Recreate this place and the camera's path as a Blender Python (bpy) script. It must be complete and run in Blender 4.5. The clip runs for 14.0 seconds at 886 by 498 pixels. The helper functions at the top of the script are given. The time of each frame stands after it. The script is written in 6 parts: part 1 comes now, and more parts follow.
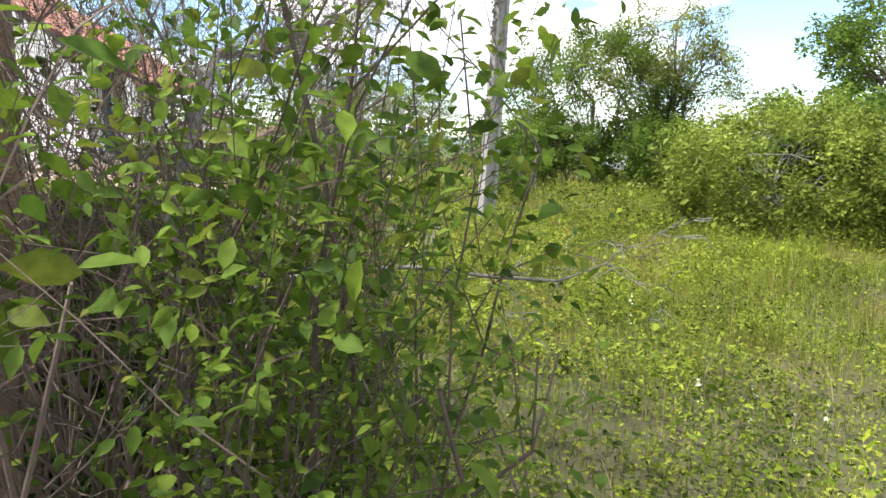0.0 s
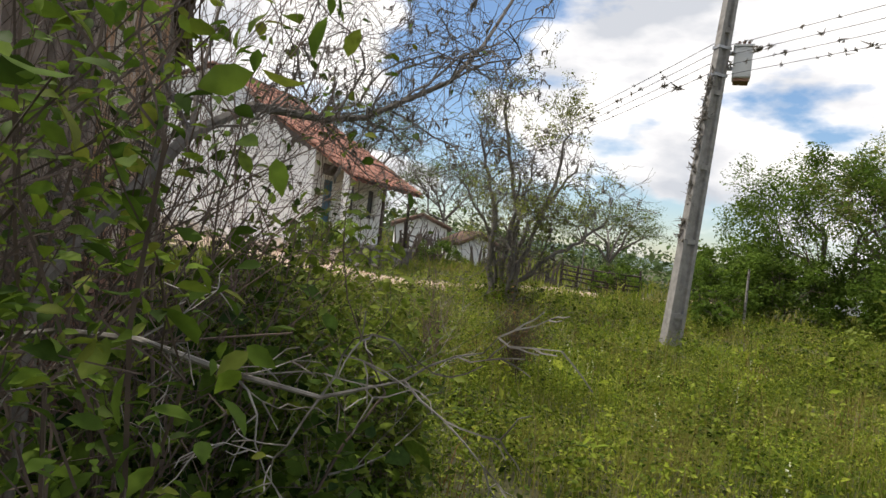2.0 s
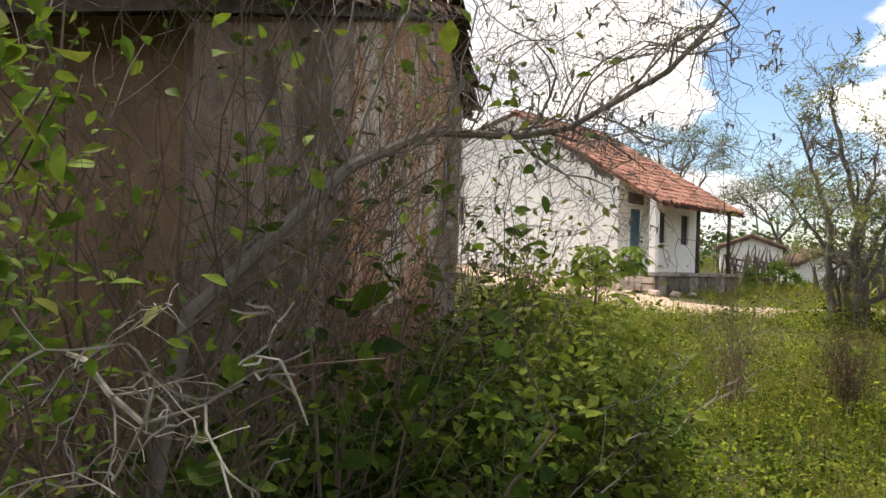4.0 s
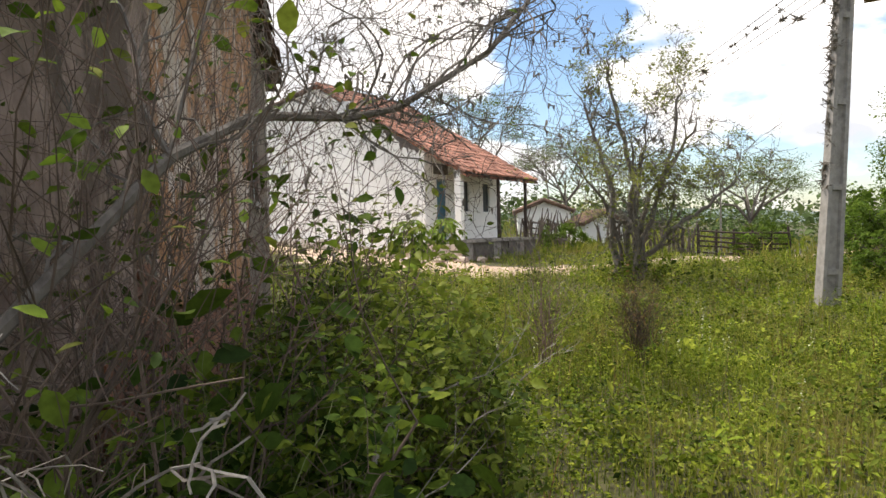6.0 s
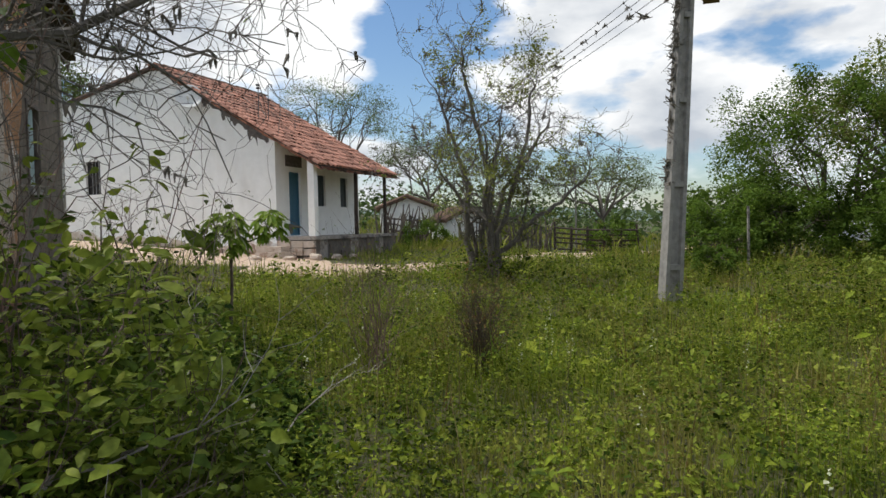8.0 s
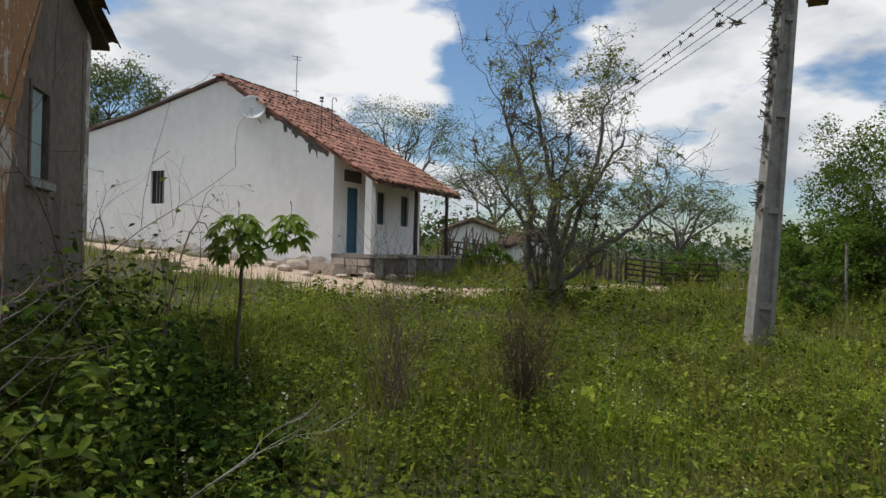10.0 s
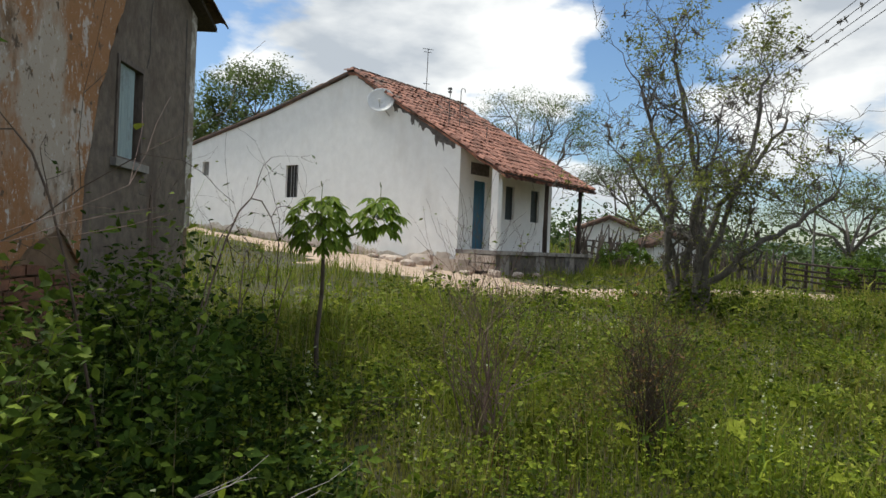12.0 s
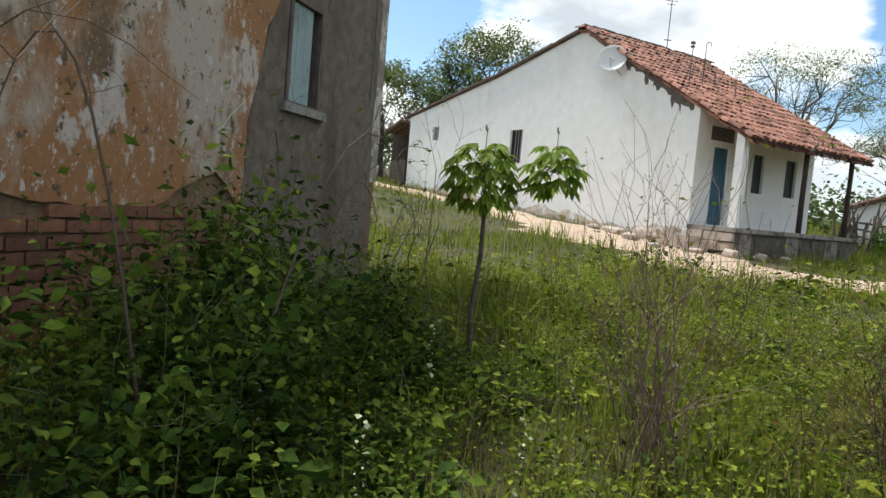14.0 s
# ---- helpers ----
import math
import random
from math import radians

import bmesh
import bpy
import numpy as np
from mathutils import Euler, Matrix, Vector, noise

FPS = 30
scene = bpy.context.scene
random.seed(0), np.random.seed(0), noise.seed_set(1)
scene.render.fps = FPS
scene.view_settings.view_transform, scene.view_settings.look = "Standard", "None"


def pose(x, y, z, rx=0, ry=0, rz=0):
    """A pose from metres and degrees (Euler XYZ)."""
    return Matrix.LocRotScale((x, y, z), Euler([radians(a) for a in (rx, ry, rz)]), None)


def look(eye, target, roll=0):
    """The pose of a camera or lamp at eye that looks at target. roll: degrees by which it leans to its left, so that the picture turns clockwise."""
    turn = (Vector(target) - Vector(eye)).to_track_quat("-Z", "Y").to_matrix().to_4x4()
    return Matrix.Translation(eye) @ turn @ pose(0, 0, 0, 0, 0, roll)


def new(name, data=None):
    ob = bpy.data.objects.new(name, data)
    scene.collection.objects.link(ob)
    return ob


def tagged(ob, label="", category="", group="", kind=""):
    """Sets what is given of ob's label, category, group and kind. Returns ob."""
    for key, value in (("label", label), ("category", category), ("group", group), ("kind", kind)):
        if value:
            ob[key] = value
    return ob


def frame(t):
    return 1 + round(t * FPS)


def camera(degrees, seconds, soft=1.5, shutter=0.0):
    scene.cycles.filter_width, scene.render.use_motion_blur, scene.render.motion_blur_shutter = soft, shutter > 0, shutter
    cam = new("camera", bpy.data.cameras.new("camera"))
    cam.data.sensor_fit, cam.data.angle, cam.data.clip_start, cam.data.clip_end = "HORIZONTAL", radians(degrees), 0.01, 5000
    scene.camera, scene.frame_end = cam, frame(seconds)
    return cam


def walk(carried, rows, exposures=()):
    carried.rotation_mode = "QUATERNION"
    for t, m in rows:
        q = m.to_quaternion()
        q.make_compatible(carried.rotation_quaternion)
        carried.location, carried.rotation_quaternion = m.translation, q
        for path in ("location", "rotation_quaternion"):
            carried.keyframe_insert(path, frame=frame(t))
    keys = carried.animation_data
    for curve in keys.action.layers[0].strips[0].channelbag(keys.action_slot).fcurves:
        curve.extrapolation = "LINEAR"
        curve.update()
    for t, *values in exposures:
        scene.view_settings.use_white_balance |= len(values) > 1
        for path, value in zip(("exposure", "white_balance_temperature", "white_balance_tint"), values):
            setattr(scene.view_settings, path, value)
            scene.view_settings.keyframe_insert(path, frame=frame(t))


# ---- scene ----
cam = camera(66.0, 14.0)
PATH = [
    (0, (-20.167, -11.435, 0.277), (-18.191, -11.348, -0.021), 0.5),
    (0.5, (-19.81, -11.611, 0.273), (-17.823, -11.603, 0.047), 3.1),
    (1, (-19.644, -11.858, 0.258), (-17.688, -11.459, 0.128), 2.2),
    (1.5, (-19.653, -11.975, 0.24), (-17.758, -11.346, 0.132), 1.4),
    (2, (-19.468, -12.032, 0.195), (-17.593, -11.336, 0.189), 6.4),
    (2.5, (-19.09, -12.175, 0.247), (-17.411, -11.089, 0.237), 2.9),
    (3, (-18.925, -12.301, 0.18), (-17.548, -10.852, 0.234), 3.0),
    (3.2, (-18.918, -12.339, 0.172), (-17.568, -10.864, 0.201), 2.1),
    (5.3, (-19.112, -12.214, 0.178), (-17.706, -10.793, 0.214), 0.5),
    (5.5, (-19.108, -12.19, 0.197), (-17.558, -10.926, 0.202), -0.9),
    (6, (-18.995, -12.188, 0.227), (-17.286, -11.149, 0.178), -1.5),
    (6.5, (-18.823, -12.201, 0.213), (-17.096, -11.194, 0.156), -2.3),
    (7, (-18.513, -12.215, 0.191), (-16.652, -11.484, 0.242), -2.8),
    (7.2, (-18.431, -12.207, 0.2), (-16.538, -11.561, 0.185), -1.8),
    (9.3, (-17.22, -12.101, 0.065), (-15.398, -11.281, -0.005), -0.1),
    (9.5, (-17.103, -12.072, 0.047), (-15.257, -11.301, 0.06), 1.5),
    (10, (-16.848, -11.978, 0.067), (-15.054, -11.096, 0.078), 1.3),
    (10.5, (-16.652, -11.947, 0.044), (-14.999, -10.821, 0.044), 1.5),
    (11, (-16.309, -11.964, -0.009), (-14.728, -10.738, -0.015), 0.6),
    (11.5, (-16.076, -11.887, 0.01), (-14.403, -10.791, 0.008), 1.6),
    (12, (-15.839, -11.722, 0.003), (-14.255, -10.5, -0.002), 2.4),
    (12.5, (-15.638, -11.659, -0.024), (-14.185, -10.285, -0.016), 2.2),
    (13, (-15.368, -11.726, -0.048), (-14.097, -10.183, -0.107), 3.3),
    (13.5, (-15.057, -11.527, -0.061), (-13.757, -10.01, -0.141), 4.9),
    (14, (-14.805, -11.363, -0.064), (-13.718, -9.69, -0.196), 5.0),
]
EXPOSURE = [(0, 1.6, 6450, 12), (0.5, 1.35, 6550, 16), (1.0, 1.1, 6900, 14), (1.5, 0.7, 6900, 15), (2.0, 0.4, 6800, 12), (2.5, 0.3, 7000, 13), (3.0, 0.8, 7300, 14), (5.5, 0.85, 7000, 13), (6.5, 0.7, 7000, 13), (7.2, 0.15, 6450, 9), (9.5, 0.1, 6450, 9), (10.0, -0.15, 6400, 9), (10.5, 0.0, 6400, 9), (11.0, -0.05, 6450, 9), (11.5, 0.25, 6500, 10), (12.0, 0.1, 6450, 7), (12.5, 0.05, 6500, 7), (13.2, 0.42, 6600, 9), (14.0, 0.52, 6450, 6)]
walk(cam, [(t, look(eye, target, roll)) for t, eye, target, roll in PATH], EXPOSURE)

# ---- light: broken cloud, high sun behind the ruin ----
SUN_EL, SUN_AZ = 60.0, -8.0
world = bpy.data.worlds.new("sky")
scene.world = world
world.use_nodes = True
wn, wl = world.node_tree.nodes, world.node_tree.links
wn.clear()
w_out = wn.new("ShaderNodeOutputWorld")
w_bg = wn.new("ShaderNodeBackground")
w_sky = wn.new("ShaderNodeTexSky")
w_sky.sky_type, w_sky.sun_disc = "NISHITA", False
w_sky.sun_elevation, w_sky.sun_rotation = radians(SUN_EL), radians(SUN_AZ)
w_sky.ozone_density = 2.0
w_tc = wn.new("ShaderNodeTexCoord")
w_map = wn.new("ShaderNodeMapping")
w_map.inputs["Scale"].default_value = (1.0, 1.0, 2.4)
w_map.inputs["Location"].default_value = (0.42, 0.16, 0.05)
w_n1 = wn.new("ShaderNodeTexNoise")
w_n1.inputs["Scale"].default_value, w_n1.inputs["Detail"].default_value, w_n1.inputs["Roughness"].default_value = 3.0, 10.0, 0.5
w_n2 = wn.new("ShaderNodeTexNoise")
w_n2.inputs["Scale"].default_value, w_n2.inputs["Detail"].default_value = 4.2, 9.0
w_r1 = wn.new("ShaderNodeValToRGB")
w_r1.color_ramp.elements[0].position, w_r1.color_ramp.elements[1].position = 0.455, 0.515
w_r2 = wn.new("ShaderNodeValToRGB")
w_r2.color_ramp.elements[0].position, w_r2.color_ramp.elements[1].position = 0.34, 0.53
w_r2.color_ramp.elements[0].color = (0.5, 0.54, 0.6, 1)
w_r2.color_ramp.elements[1].color = (0.97, 0.97, 0.97, 1)
w_scale = wn.new("ShaderNodeVectorMath")
w_scale.operation = "SCALE"
w_scale.inputs["Scale"].default_value = 0.125
w_hs = wn.new("ShaderNodeHueSaturation")
w_hs.inputs["Saturation"].default_value = 1.15
w_mix = wn.new("ShaderNodeMix")
w_mix.data_type = "RGBA"
wl.new(w_tc.outputs["Generated"], w_map.inputs["Vector"])
wl.new(w_map.outputs["Vector"], w_n1.inputs["Vector"])
wl.new(w_map.outputs["Vector"], w_n2.inputs["Vector"])
wl.new(w_n1.outputs["Fac"], w_r1.inputs["Fac"])
wl.new(w_n2.outputs["Fac"], w_r2.inputs["Fac"])
wl.new(w_sky.outputs["Color"], w_scale.inputs[0])
wl.new(w_r1.outputs["Color"], w_mix.inputs["Factor"])
wl.new(w_scale.outputs["Vector"], w_hs.inputs["Color"])
wl.new(w_hs.outputs["Color"], w_mix.inputs["A"])
wl.new(w_r2.outputs["Color"], w_mix.inputs["B"])
wl.new(w_mix.outputs["Result"], w_bg.inputs["Color"])
wl.new(w_bg.outputs["Background"], w_out.inputs["Surface"])
w_bg.inputs["Strength"].default_value = 1.0

sun = new("sun", bpy.data.lights.new("sun", "SUN"))
sun.data.energy, sun.data.angle, sun.data.color = 3.3, radians(4.0), (1.0, 0.95, 0.87)
s_dir = Vector((math.sin(radians(SUN_AZ)) * math.cos(radians(SUN_EL)), math.cos(radians(SUN_AZ)) * math.cos(radians(SUN_EL)), math.sin(radians(SUN_EL))))
sun.matrix_world = look(tuple(s_dir * 60), (0, 0, 0))


# ---- materials ----
def nodes_of(name):
    m = bpy.data.materials.new(name)
    m.use_nodes = True
    return m, m.node_tree.nodes, m.node_tree.links, m.node_tree.nodes["Principled BSDF"]


def surface(name, c1, c2, scale=6.0, rough=0.85, bump=0.3, stain=None, stain_scale=1.2, stain_at=0.55, stretch=(1, 1, 1), metal=0.0, piece=0.0, stain_stretch=(1, 1, 1), stain_soft=0.12):
    """Two tones mixed by fine noise, a larger stain, relief; piece: how much single pieces differ in tone."""
    m, n, l, b = nodes_of(name)
    tc = n.new("ShaderNodeTexCoord")
    mp = n.new("ShaderNodeMapping")
    mp.inputs["Scale"].default_value = stretch
    l.new(tc.outputs["Object"], mp.inputs["Vector"])
    t1 = n.new("ShaderNodeTexNoise")
    t1.inputs["Scale"].default_value, t1.inputs["Detail"].default_value, t1.inputs["Roughness"].default_value = scale, 8.0, 0.62
    l.new(mp.outputs["Vector"], t1.inputs["Vector"])
    r1 = n.new("ShaderNodeValToRGB")
    r1.color_ramp.elements[0].position, r1.color_ramp.elements[1].position = 0.32, 0.68
    r1.color_ramp.elements[0].color, r1.color_ramp.elements[1].color = (*c1, 1), (*c2, 1)
    l.new(t1.outputs["Fac"], r1.inputs["Fac"])
    colour = r1.outputs["Color"]
    if stain:
        mp2 = n.new("ShaderNodeMapping")
        mp2.inputs["Scale"].default_value = stain_stretch
        l.new(tc.outputs["Object"], mp2.inputs["Vector"])
        t2 = n.new("ShaderNodeTexNoise")
        t2.inputs["Scale"].default_value, t2.inputs["Detail"].default_value, t2.inputs["Roughness"].default_value = stain_scale, 7.0, 0.65
        l.new(mp2.outputs["Vector"], t2.inputs["Vector"])
        r2 = n.new("ShaderNodeValToRGB")
        r2.color_ramp.elements[0].position, r2.color_ramp.elements[1].position = stain_at, stain_at + stain_soft
        l.new(t2.outputs["Fac"], r2.inputs["Fac"])
        mx = n.new("ShaderNodeMix")
        mx.data_type = "RGBA"
        mx.inputs["B"].default_value = (*stain, 1)
        l.new(r2.outputs["Color"], mx.inputs["Factor"])
        l.new(colour, mx.inputs["A"])
        colour = mx.outputs["Result"]
    if piece:
        oi = n.new("ShaderNodeObjectInfo")
        geo = n.new("ShaderNodeNewGeometry")
        add = n.new("ShaderNodeMath")
        add.operation = "ADD"
        l.new(oi.outputs["Random"], add.inputs[0])
        l.new(geo.outputs["Random Per Island"], add.inputs[1])
        fr = n.new("ShaderNodeMath")
        fr.operation = "FRACT"
        l.new(add.outputs[0], fr.inputs[0])
        mr = n.new("ShaderNodeMapRange")
        mr.inputs["To Min"].default_value, mr.inputs["To Max"].default_value = 1 - piece, 1 + piece
        l.new(fr.outputs[0], mr.inputs["Value"])
        hs = n.new("ShaderNodeHueSaturation")
        l.new(mr.outputs["Result"], hs.inputs["Value"])
        l.new(colour, hs.inputs["Color"])
        colour = hs.outputs["Color"]
    l.new(colour, b.inputs["Base Color"])
    b.inputs["Roughness"].default_value, b.inputs["Metallic"].default_value = rough, metal
    bp = n.new("ShaderNodeBump")
    bp.inputs["Strength"].default_value, bp.inputs["Distance"].default_value = bump, 0.02
    l.new(t1.outputs["Fac"], bp.inputs["Height"])
    l.new(bp.outputs["Normal"], b.inputs["Normal"])
    return m


def foliage(name, tones, rough=0.6, glow=0.35, dry=None):
    """Leaves: tones spread leaf by leaf, part of the light passing through."""
    m, n, l, b = nodes_of(name)
    geo = n.new("ShaderNodeNewGeometry")
    r = n.new("ShaderNodeValToRGB")
    while len(r.color_ramp.elements) < len(tones):
        r.color_ramp.elements.new(0.5)
    for i, c in enumerate(tones):
        r.color_ramp.elements[i].position = i / (len(tones) - 1)
        r.color_ramp.elements[i].color = (*c, 1)
    l.new(geo.outputs["Random Per Island"], r.inputs["Fac"])
    tc = n.new("ShaderNodeTexCoord")
    t1 = n.new("ShaderNodeTexNoise")
    t1.inputs["Scale"].default_value, t1.inputs["Detail"].default_value = 0.9, 4.0
    l.new(tc.outputs["Object"], t1.inputs["Vector"])
    mr = n.new("ShaderNodeMapRange")
    mr.inputs["From Min"].default_value, mr.inputs["From Max"].default_value = 0.35, 0.65
    mr.inputs["To Min"].default_value, mr.inputs["To Max"].default_value = 0.62, 1.3
    l.new(t1.outputs["Fac"], mr.inputs["Value"])
    hs = n.new("ShaderNodeHueSaturation")
    l.new(mr.outputs["Result"], hs.inputs["Value"])
    l.new(r.outputs["Color"], hs.inputs["Color"])
    t3 = n.new("ShaderNodeTexNoise")
    t3.inputs["Scale"].default_value, t3.inputs["Detail"].default_value = 45.0, 4.0
    l.new(tc.outputs["Object"], t3.inputs["Vector"])
    m3 = n.new("ShaderNodeMapRange")
    m3.inputs["From Min"].default_value, m3.inputs["From Max"].default_value = 0.3, 0.7
    m3.inputs["To Min"].default_value, m3.inputs["To Max"].default_value = 0.72, 1.22
    l.new(t3.outputs["Fac"], m3.inputs["Value"])
    h3 = n.new("ShaderNodeHueSaturation")
    l.new(m3.outputs["Result"], h3.inputs["Value"])
    l.new(hs.outputs["Color"], h3.inputs["Color"])
    hs = h3
    if dry:
        t4 = n.new("ShaderNodeTexNoise")
        t4.inputs["Scale"].default_value, t4.inputs["Detail"].default_value, t4.inputs["Roughness"].default_value = 0.55, 6.0, 0.6
        l.new(tc.outputs["Object"], t4.inputs["Vector"])
        r4 = n.new("ShaderNodeValToRGB")
        r4.color_ramp.elements[0].position, r4.color_ramp.elements[1].position = 0.52, 0.7
        l.new(t4.outputs["Fac"], r4.inputs["Fac"])
        x4 = n.new("ShaderNodeMix")
        x4.data_type = "RGBA"
        x4.inputs["B"].default_value = (*dry, 1)
        l.new(r4.outputs["Color"], x4.inputs["Factor"])
        l.new(h3.outputs["Color"], x4.inputs["A"])
        h4 = n.new("ShaderNodeHueSaturation")
        l.new(x4.outputs["Result"], h4.inputs["Color"])
        hs = h4
    l.new(hs.outputs["Color"], b.inputs["Base Color"])
    b.inputs["Roughness"].default_value = rough
    b.inputs["Specular IOR Level"].default_value = 0.1
    tr = n.new("ShaderNodeBsdfTranslucent")
    l.new(hs.outputs["Color"], tr.inputs["Color"])
    mx = n.new("ShaderNodeMixShader")
    mx.inputs["Fac"].default_value = glow
    l.new(b.outputs["BSDF"], mx.inputs[1])
    l.new(tr.outputs["BSDF"], mx.inputs[2])
    l.new(mx.outputs["Shader"], n["Material Output"].inputs["Surface"])
    return m


M_GROUND = surface("ground_soil", (0.035, 0.034, 0.012), (0.075, 0.072, 0.026), 3.0, 0.95, 0.5, (0.1, 0.08, 0.045), 0.35, 0.6)
M_PATH = surface("sandy_path", (0.4, 0.29, 0.205), (0.54, 0.42, 0.31), 5.0, 0.95, 0.4, (0.33, 0.2, 0.13), 1.1, 0.56)
M_WHITE = surface("limewash", (0.78, 0.78, 0.76), (0.86, 0.86, 0.84), 3.0, 0.9, 0.15, (0.7, 0.68, 0.64), 0.7, 0.55, stain_stretch=(1, 1, 0.35), stain_soft=0.3)
M_PLINTH = surface("worn_plinth", (0.42, 0.34, 0.27), (0.56, 0.48, 0.41), 5.0, 0.95, 0.4, (0.3, 0.19, 0.13), 2.0, 0.52)
M_BARE = surface("bare_tan_plaster", (0.46, 0.38, 0.3), (0.64, 0.57, 0.49), 4.0, 0.95, 0.35, (0.74, 0.72, 0.68), 2.2, 0.52, stain_soft=0.06)
M_DARKMARK = surface("dark_mark", (0.06, 0.055, 0.05), (0.16, 0.14, 0.13), 9.0, 0.95, 0.3)
M_TILE = surface("clay_tile", (0.25, 0.105, 0.07), (0.38, 0.19, 0.135), 14.0, 0.9, 0.4, (0.1, 0.07, 0.055), 2.2, 0.5, piece=0.42)
M_TILE_OLD = surface("old_clay_tile", (0.11, 0.07, 0.055), (0.2, 0.12, 0.08), 14.0, 0.9, 0.3, (0.05, 0.045, 0.04), 3.0, 0.55, piece=0.3)
M_BLUE = surface("blue_paint", (0.035, 0.12, 0.19), (0.05, 0.16, 0.24), 18.0, 0.6, 0.15, (0.08, 0.17, 0.22), 4.0, 0.6, stretch=(4, 4, 0.5))
M_SHUTTER = surface("dark_shutter", (0.035, 0.05, 0.06), (0.07, 0.09, 0.1), 16.0, 0.7, 0.2, stretch=(4, 4, 0.5))
M_PALEBLUE = surface("faded_blue_wood", (0.22, 0.3, 0.31), (0.31, 0.39, 0.4), 16.0, 0.8, 0.25, (0.17, 0.2, 0.2), 3.0, 0.55, stretch=(5, 5, 0.4))
M_DARKROOM = surface("dark_inside", (0.02, 0.02, 0.02), (0.035, 0.03, 0.03), 5.0, 0.95, 0.1)
M_WOOD = surface("grey_wood", (0.07, 0.055, 0.045), (0.15, 0.12, 0.1), 9.0, 0.9, 0.5, (0.05, 0.04, 0.035), 2.0, 0.58, stretch=(3, 3, 0.6))
M_DARKWOOD = surface("dark_wood", (0.03, 0.022, 0.018), (0.075, 0.055, 0.045), 9.0, 0.9, 0.5, stretch=(3, 3, 3))
M_CONCRETE = surface("weathered_concrete", (0.2, 0.19, 0.175), (0.31, 0.295, 0.27), 8.0, 0.9, 0.35, (0.13, 0.12, 0.11), 1.6, 0.53)
# cement of the porch base: shade under the slab edge put into the colour
M_SLABSHADE = surface("shaded_cement", (0.07, 0.06, 0.052), (0.15, 0.13, 0.11), 6.0, 0.9, 0.35, (0.24, 0.21, 0.18), 2.6, 0.58)
M_SLAB = surface("stained_cement", (0.2, 0.18, 0.16), (0.36, 0.33, 0.3), 6.0, 0.9, 0.35, (0.08, 0.07, 0.065), 2.2, 0.5)
M_RENDER = surface("cement_render", (0.095, 0.075, 0.058), (0.18, 0.145, 0.115), 9.0, 0.92, 0.8, (0.085, 0.062, 0.045), 1.6, 0.49, stain_stretch=(1, 1, 0.45))
M_BRICK = surface("clay_brick", (0.13, 0.055, 0.03), (0.22, 0.1, 0.055), 20.0, 0.92, 0.4, (0.11, 0.06, 0.04), 6.0, 0.55, piece=0.3)
M_MORTAR = surface("earth_mortar", (0.13, 0.085, 0.05), (0.2, 0.13, 0.08), 12.0, 0.95, 0.5)
M_STEEL = surface("galvanised_steel", (0.3, 0.3, 0.3), (0.42, 0.42, 0.42), 10.0, 0.5, 0.1, (0.2, 0.14, 0.1), 5.0, 0.62, metal=0.6)
M_DISH = surface("painted_dish", (0.6, 0.6, 0.58), (0.68, 0.68, 0.66), 6.0, 0.5, 0.05, (0.45, 0.42, 0.38), 5.0, 0.6)
M_GREYBOX = surface("grey_enamel", (0.5, 0.5, 0.48), (0.58, 0.58, 0.56), 5.0, 0.5, 0.08, (0.36, 0.33, 0.3), 3.0, 0.6)
M_RUST = surface("rusty_base", (0.16, 0.08, 0.05), (0.25, 0.14, 0.09), 14.0, 0.8, 0.2)
M_CABLE = surface("dark_cable", (0.05, 0.05, 0.05), (0.09, 0.09, 0.09), 10.0, 0.7, 0.1)
M_EPI = surface("dried_air_plant", (0.1, 0.085, 0.07), (0.2, 0.18, 0.15), 20.0, 0.9, 0.4)
M_BARK = surface("grey_bark", (0.075, 0.064, 0.054), (0.165, 0.147, 0.127), 12.0, 0.92, 0.6, (0.2, 0.19, 0.17), 5.0, 0.62, stretch=(2, 2, 0.7))
M_BARK2 = surface("brown_bark", (0.06, 0.045, 0.035), (0.13, 0.1, 0.08), 12.0, 0.92, 0.6, stretch=(2, 2, 0.7))
M_DEADWOOD = surface("bleached_twigs", (0.15, 0.135, 0.115), (0.3, 0.28, 0.25), 14.0, 0.9, 0.5, (0.075, 0.062, 0.05), 5.0, 0.5)
M_TWIG = surface("brown_twigs", (0.075, 0.05, 0.035), (0.15, 0.11, 0.085), 10.0, 0.9, 0.3)
M_DRYTWIG = surface("dark_dry_twigs", (0.05, 0.035, 0.026), (0.1, 0.072, 0.055), 10.0, 0.9, 0.3)
M_REDTWIG = surface("reddish_twigs", (0.11, 0.065, 0.05), (0.2, 0.14, 0.12), 10.0, 0.9, 0.3)
M_GREENSTEM = surface("green_stem", (0.1, 0.13, 0.04), (0.17, 0.19, 0.07), 10.0, 0.7, 0.2)
M_CARWHITE = surface("white_car_paint", (0.7, 0.7, 0.7), (0.75, 0.75, 0.75), 4.0, 0.3, 0.02)
# blue-grey tint of the hills is aerial haze mixed into the base colour
M_HAZEHILL = surface("hazed_scrub_hill", (0.1, 0.14, 0.13), (0.14, 0.18, 0.17), 0.05, 1.0, 0.1)

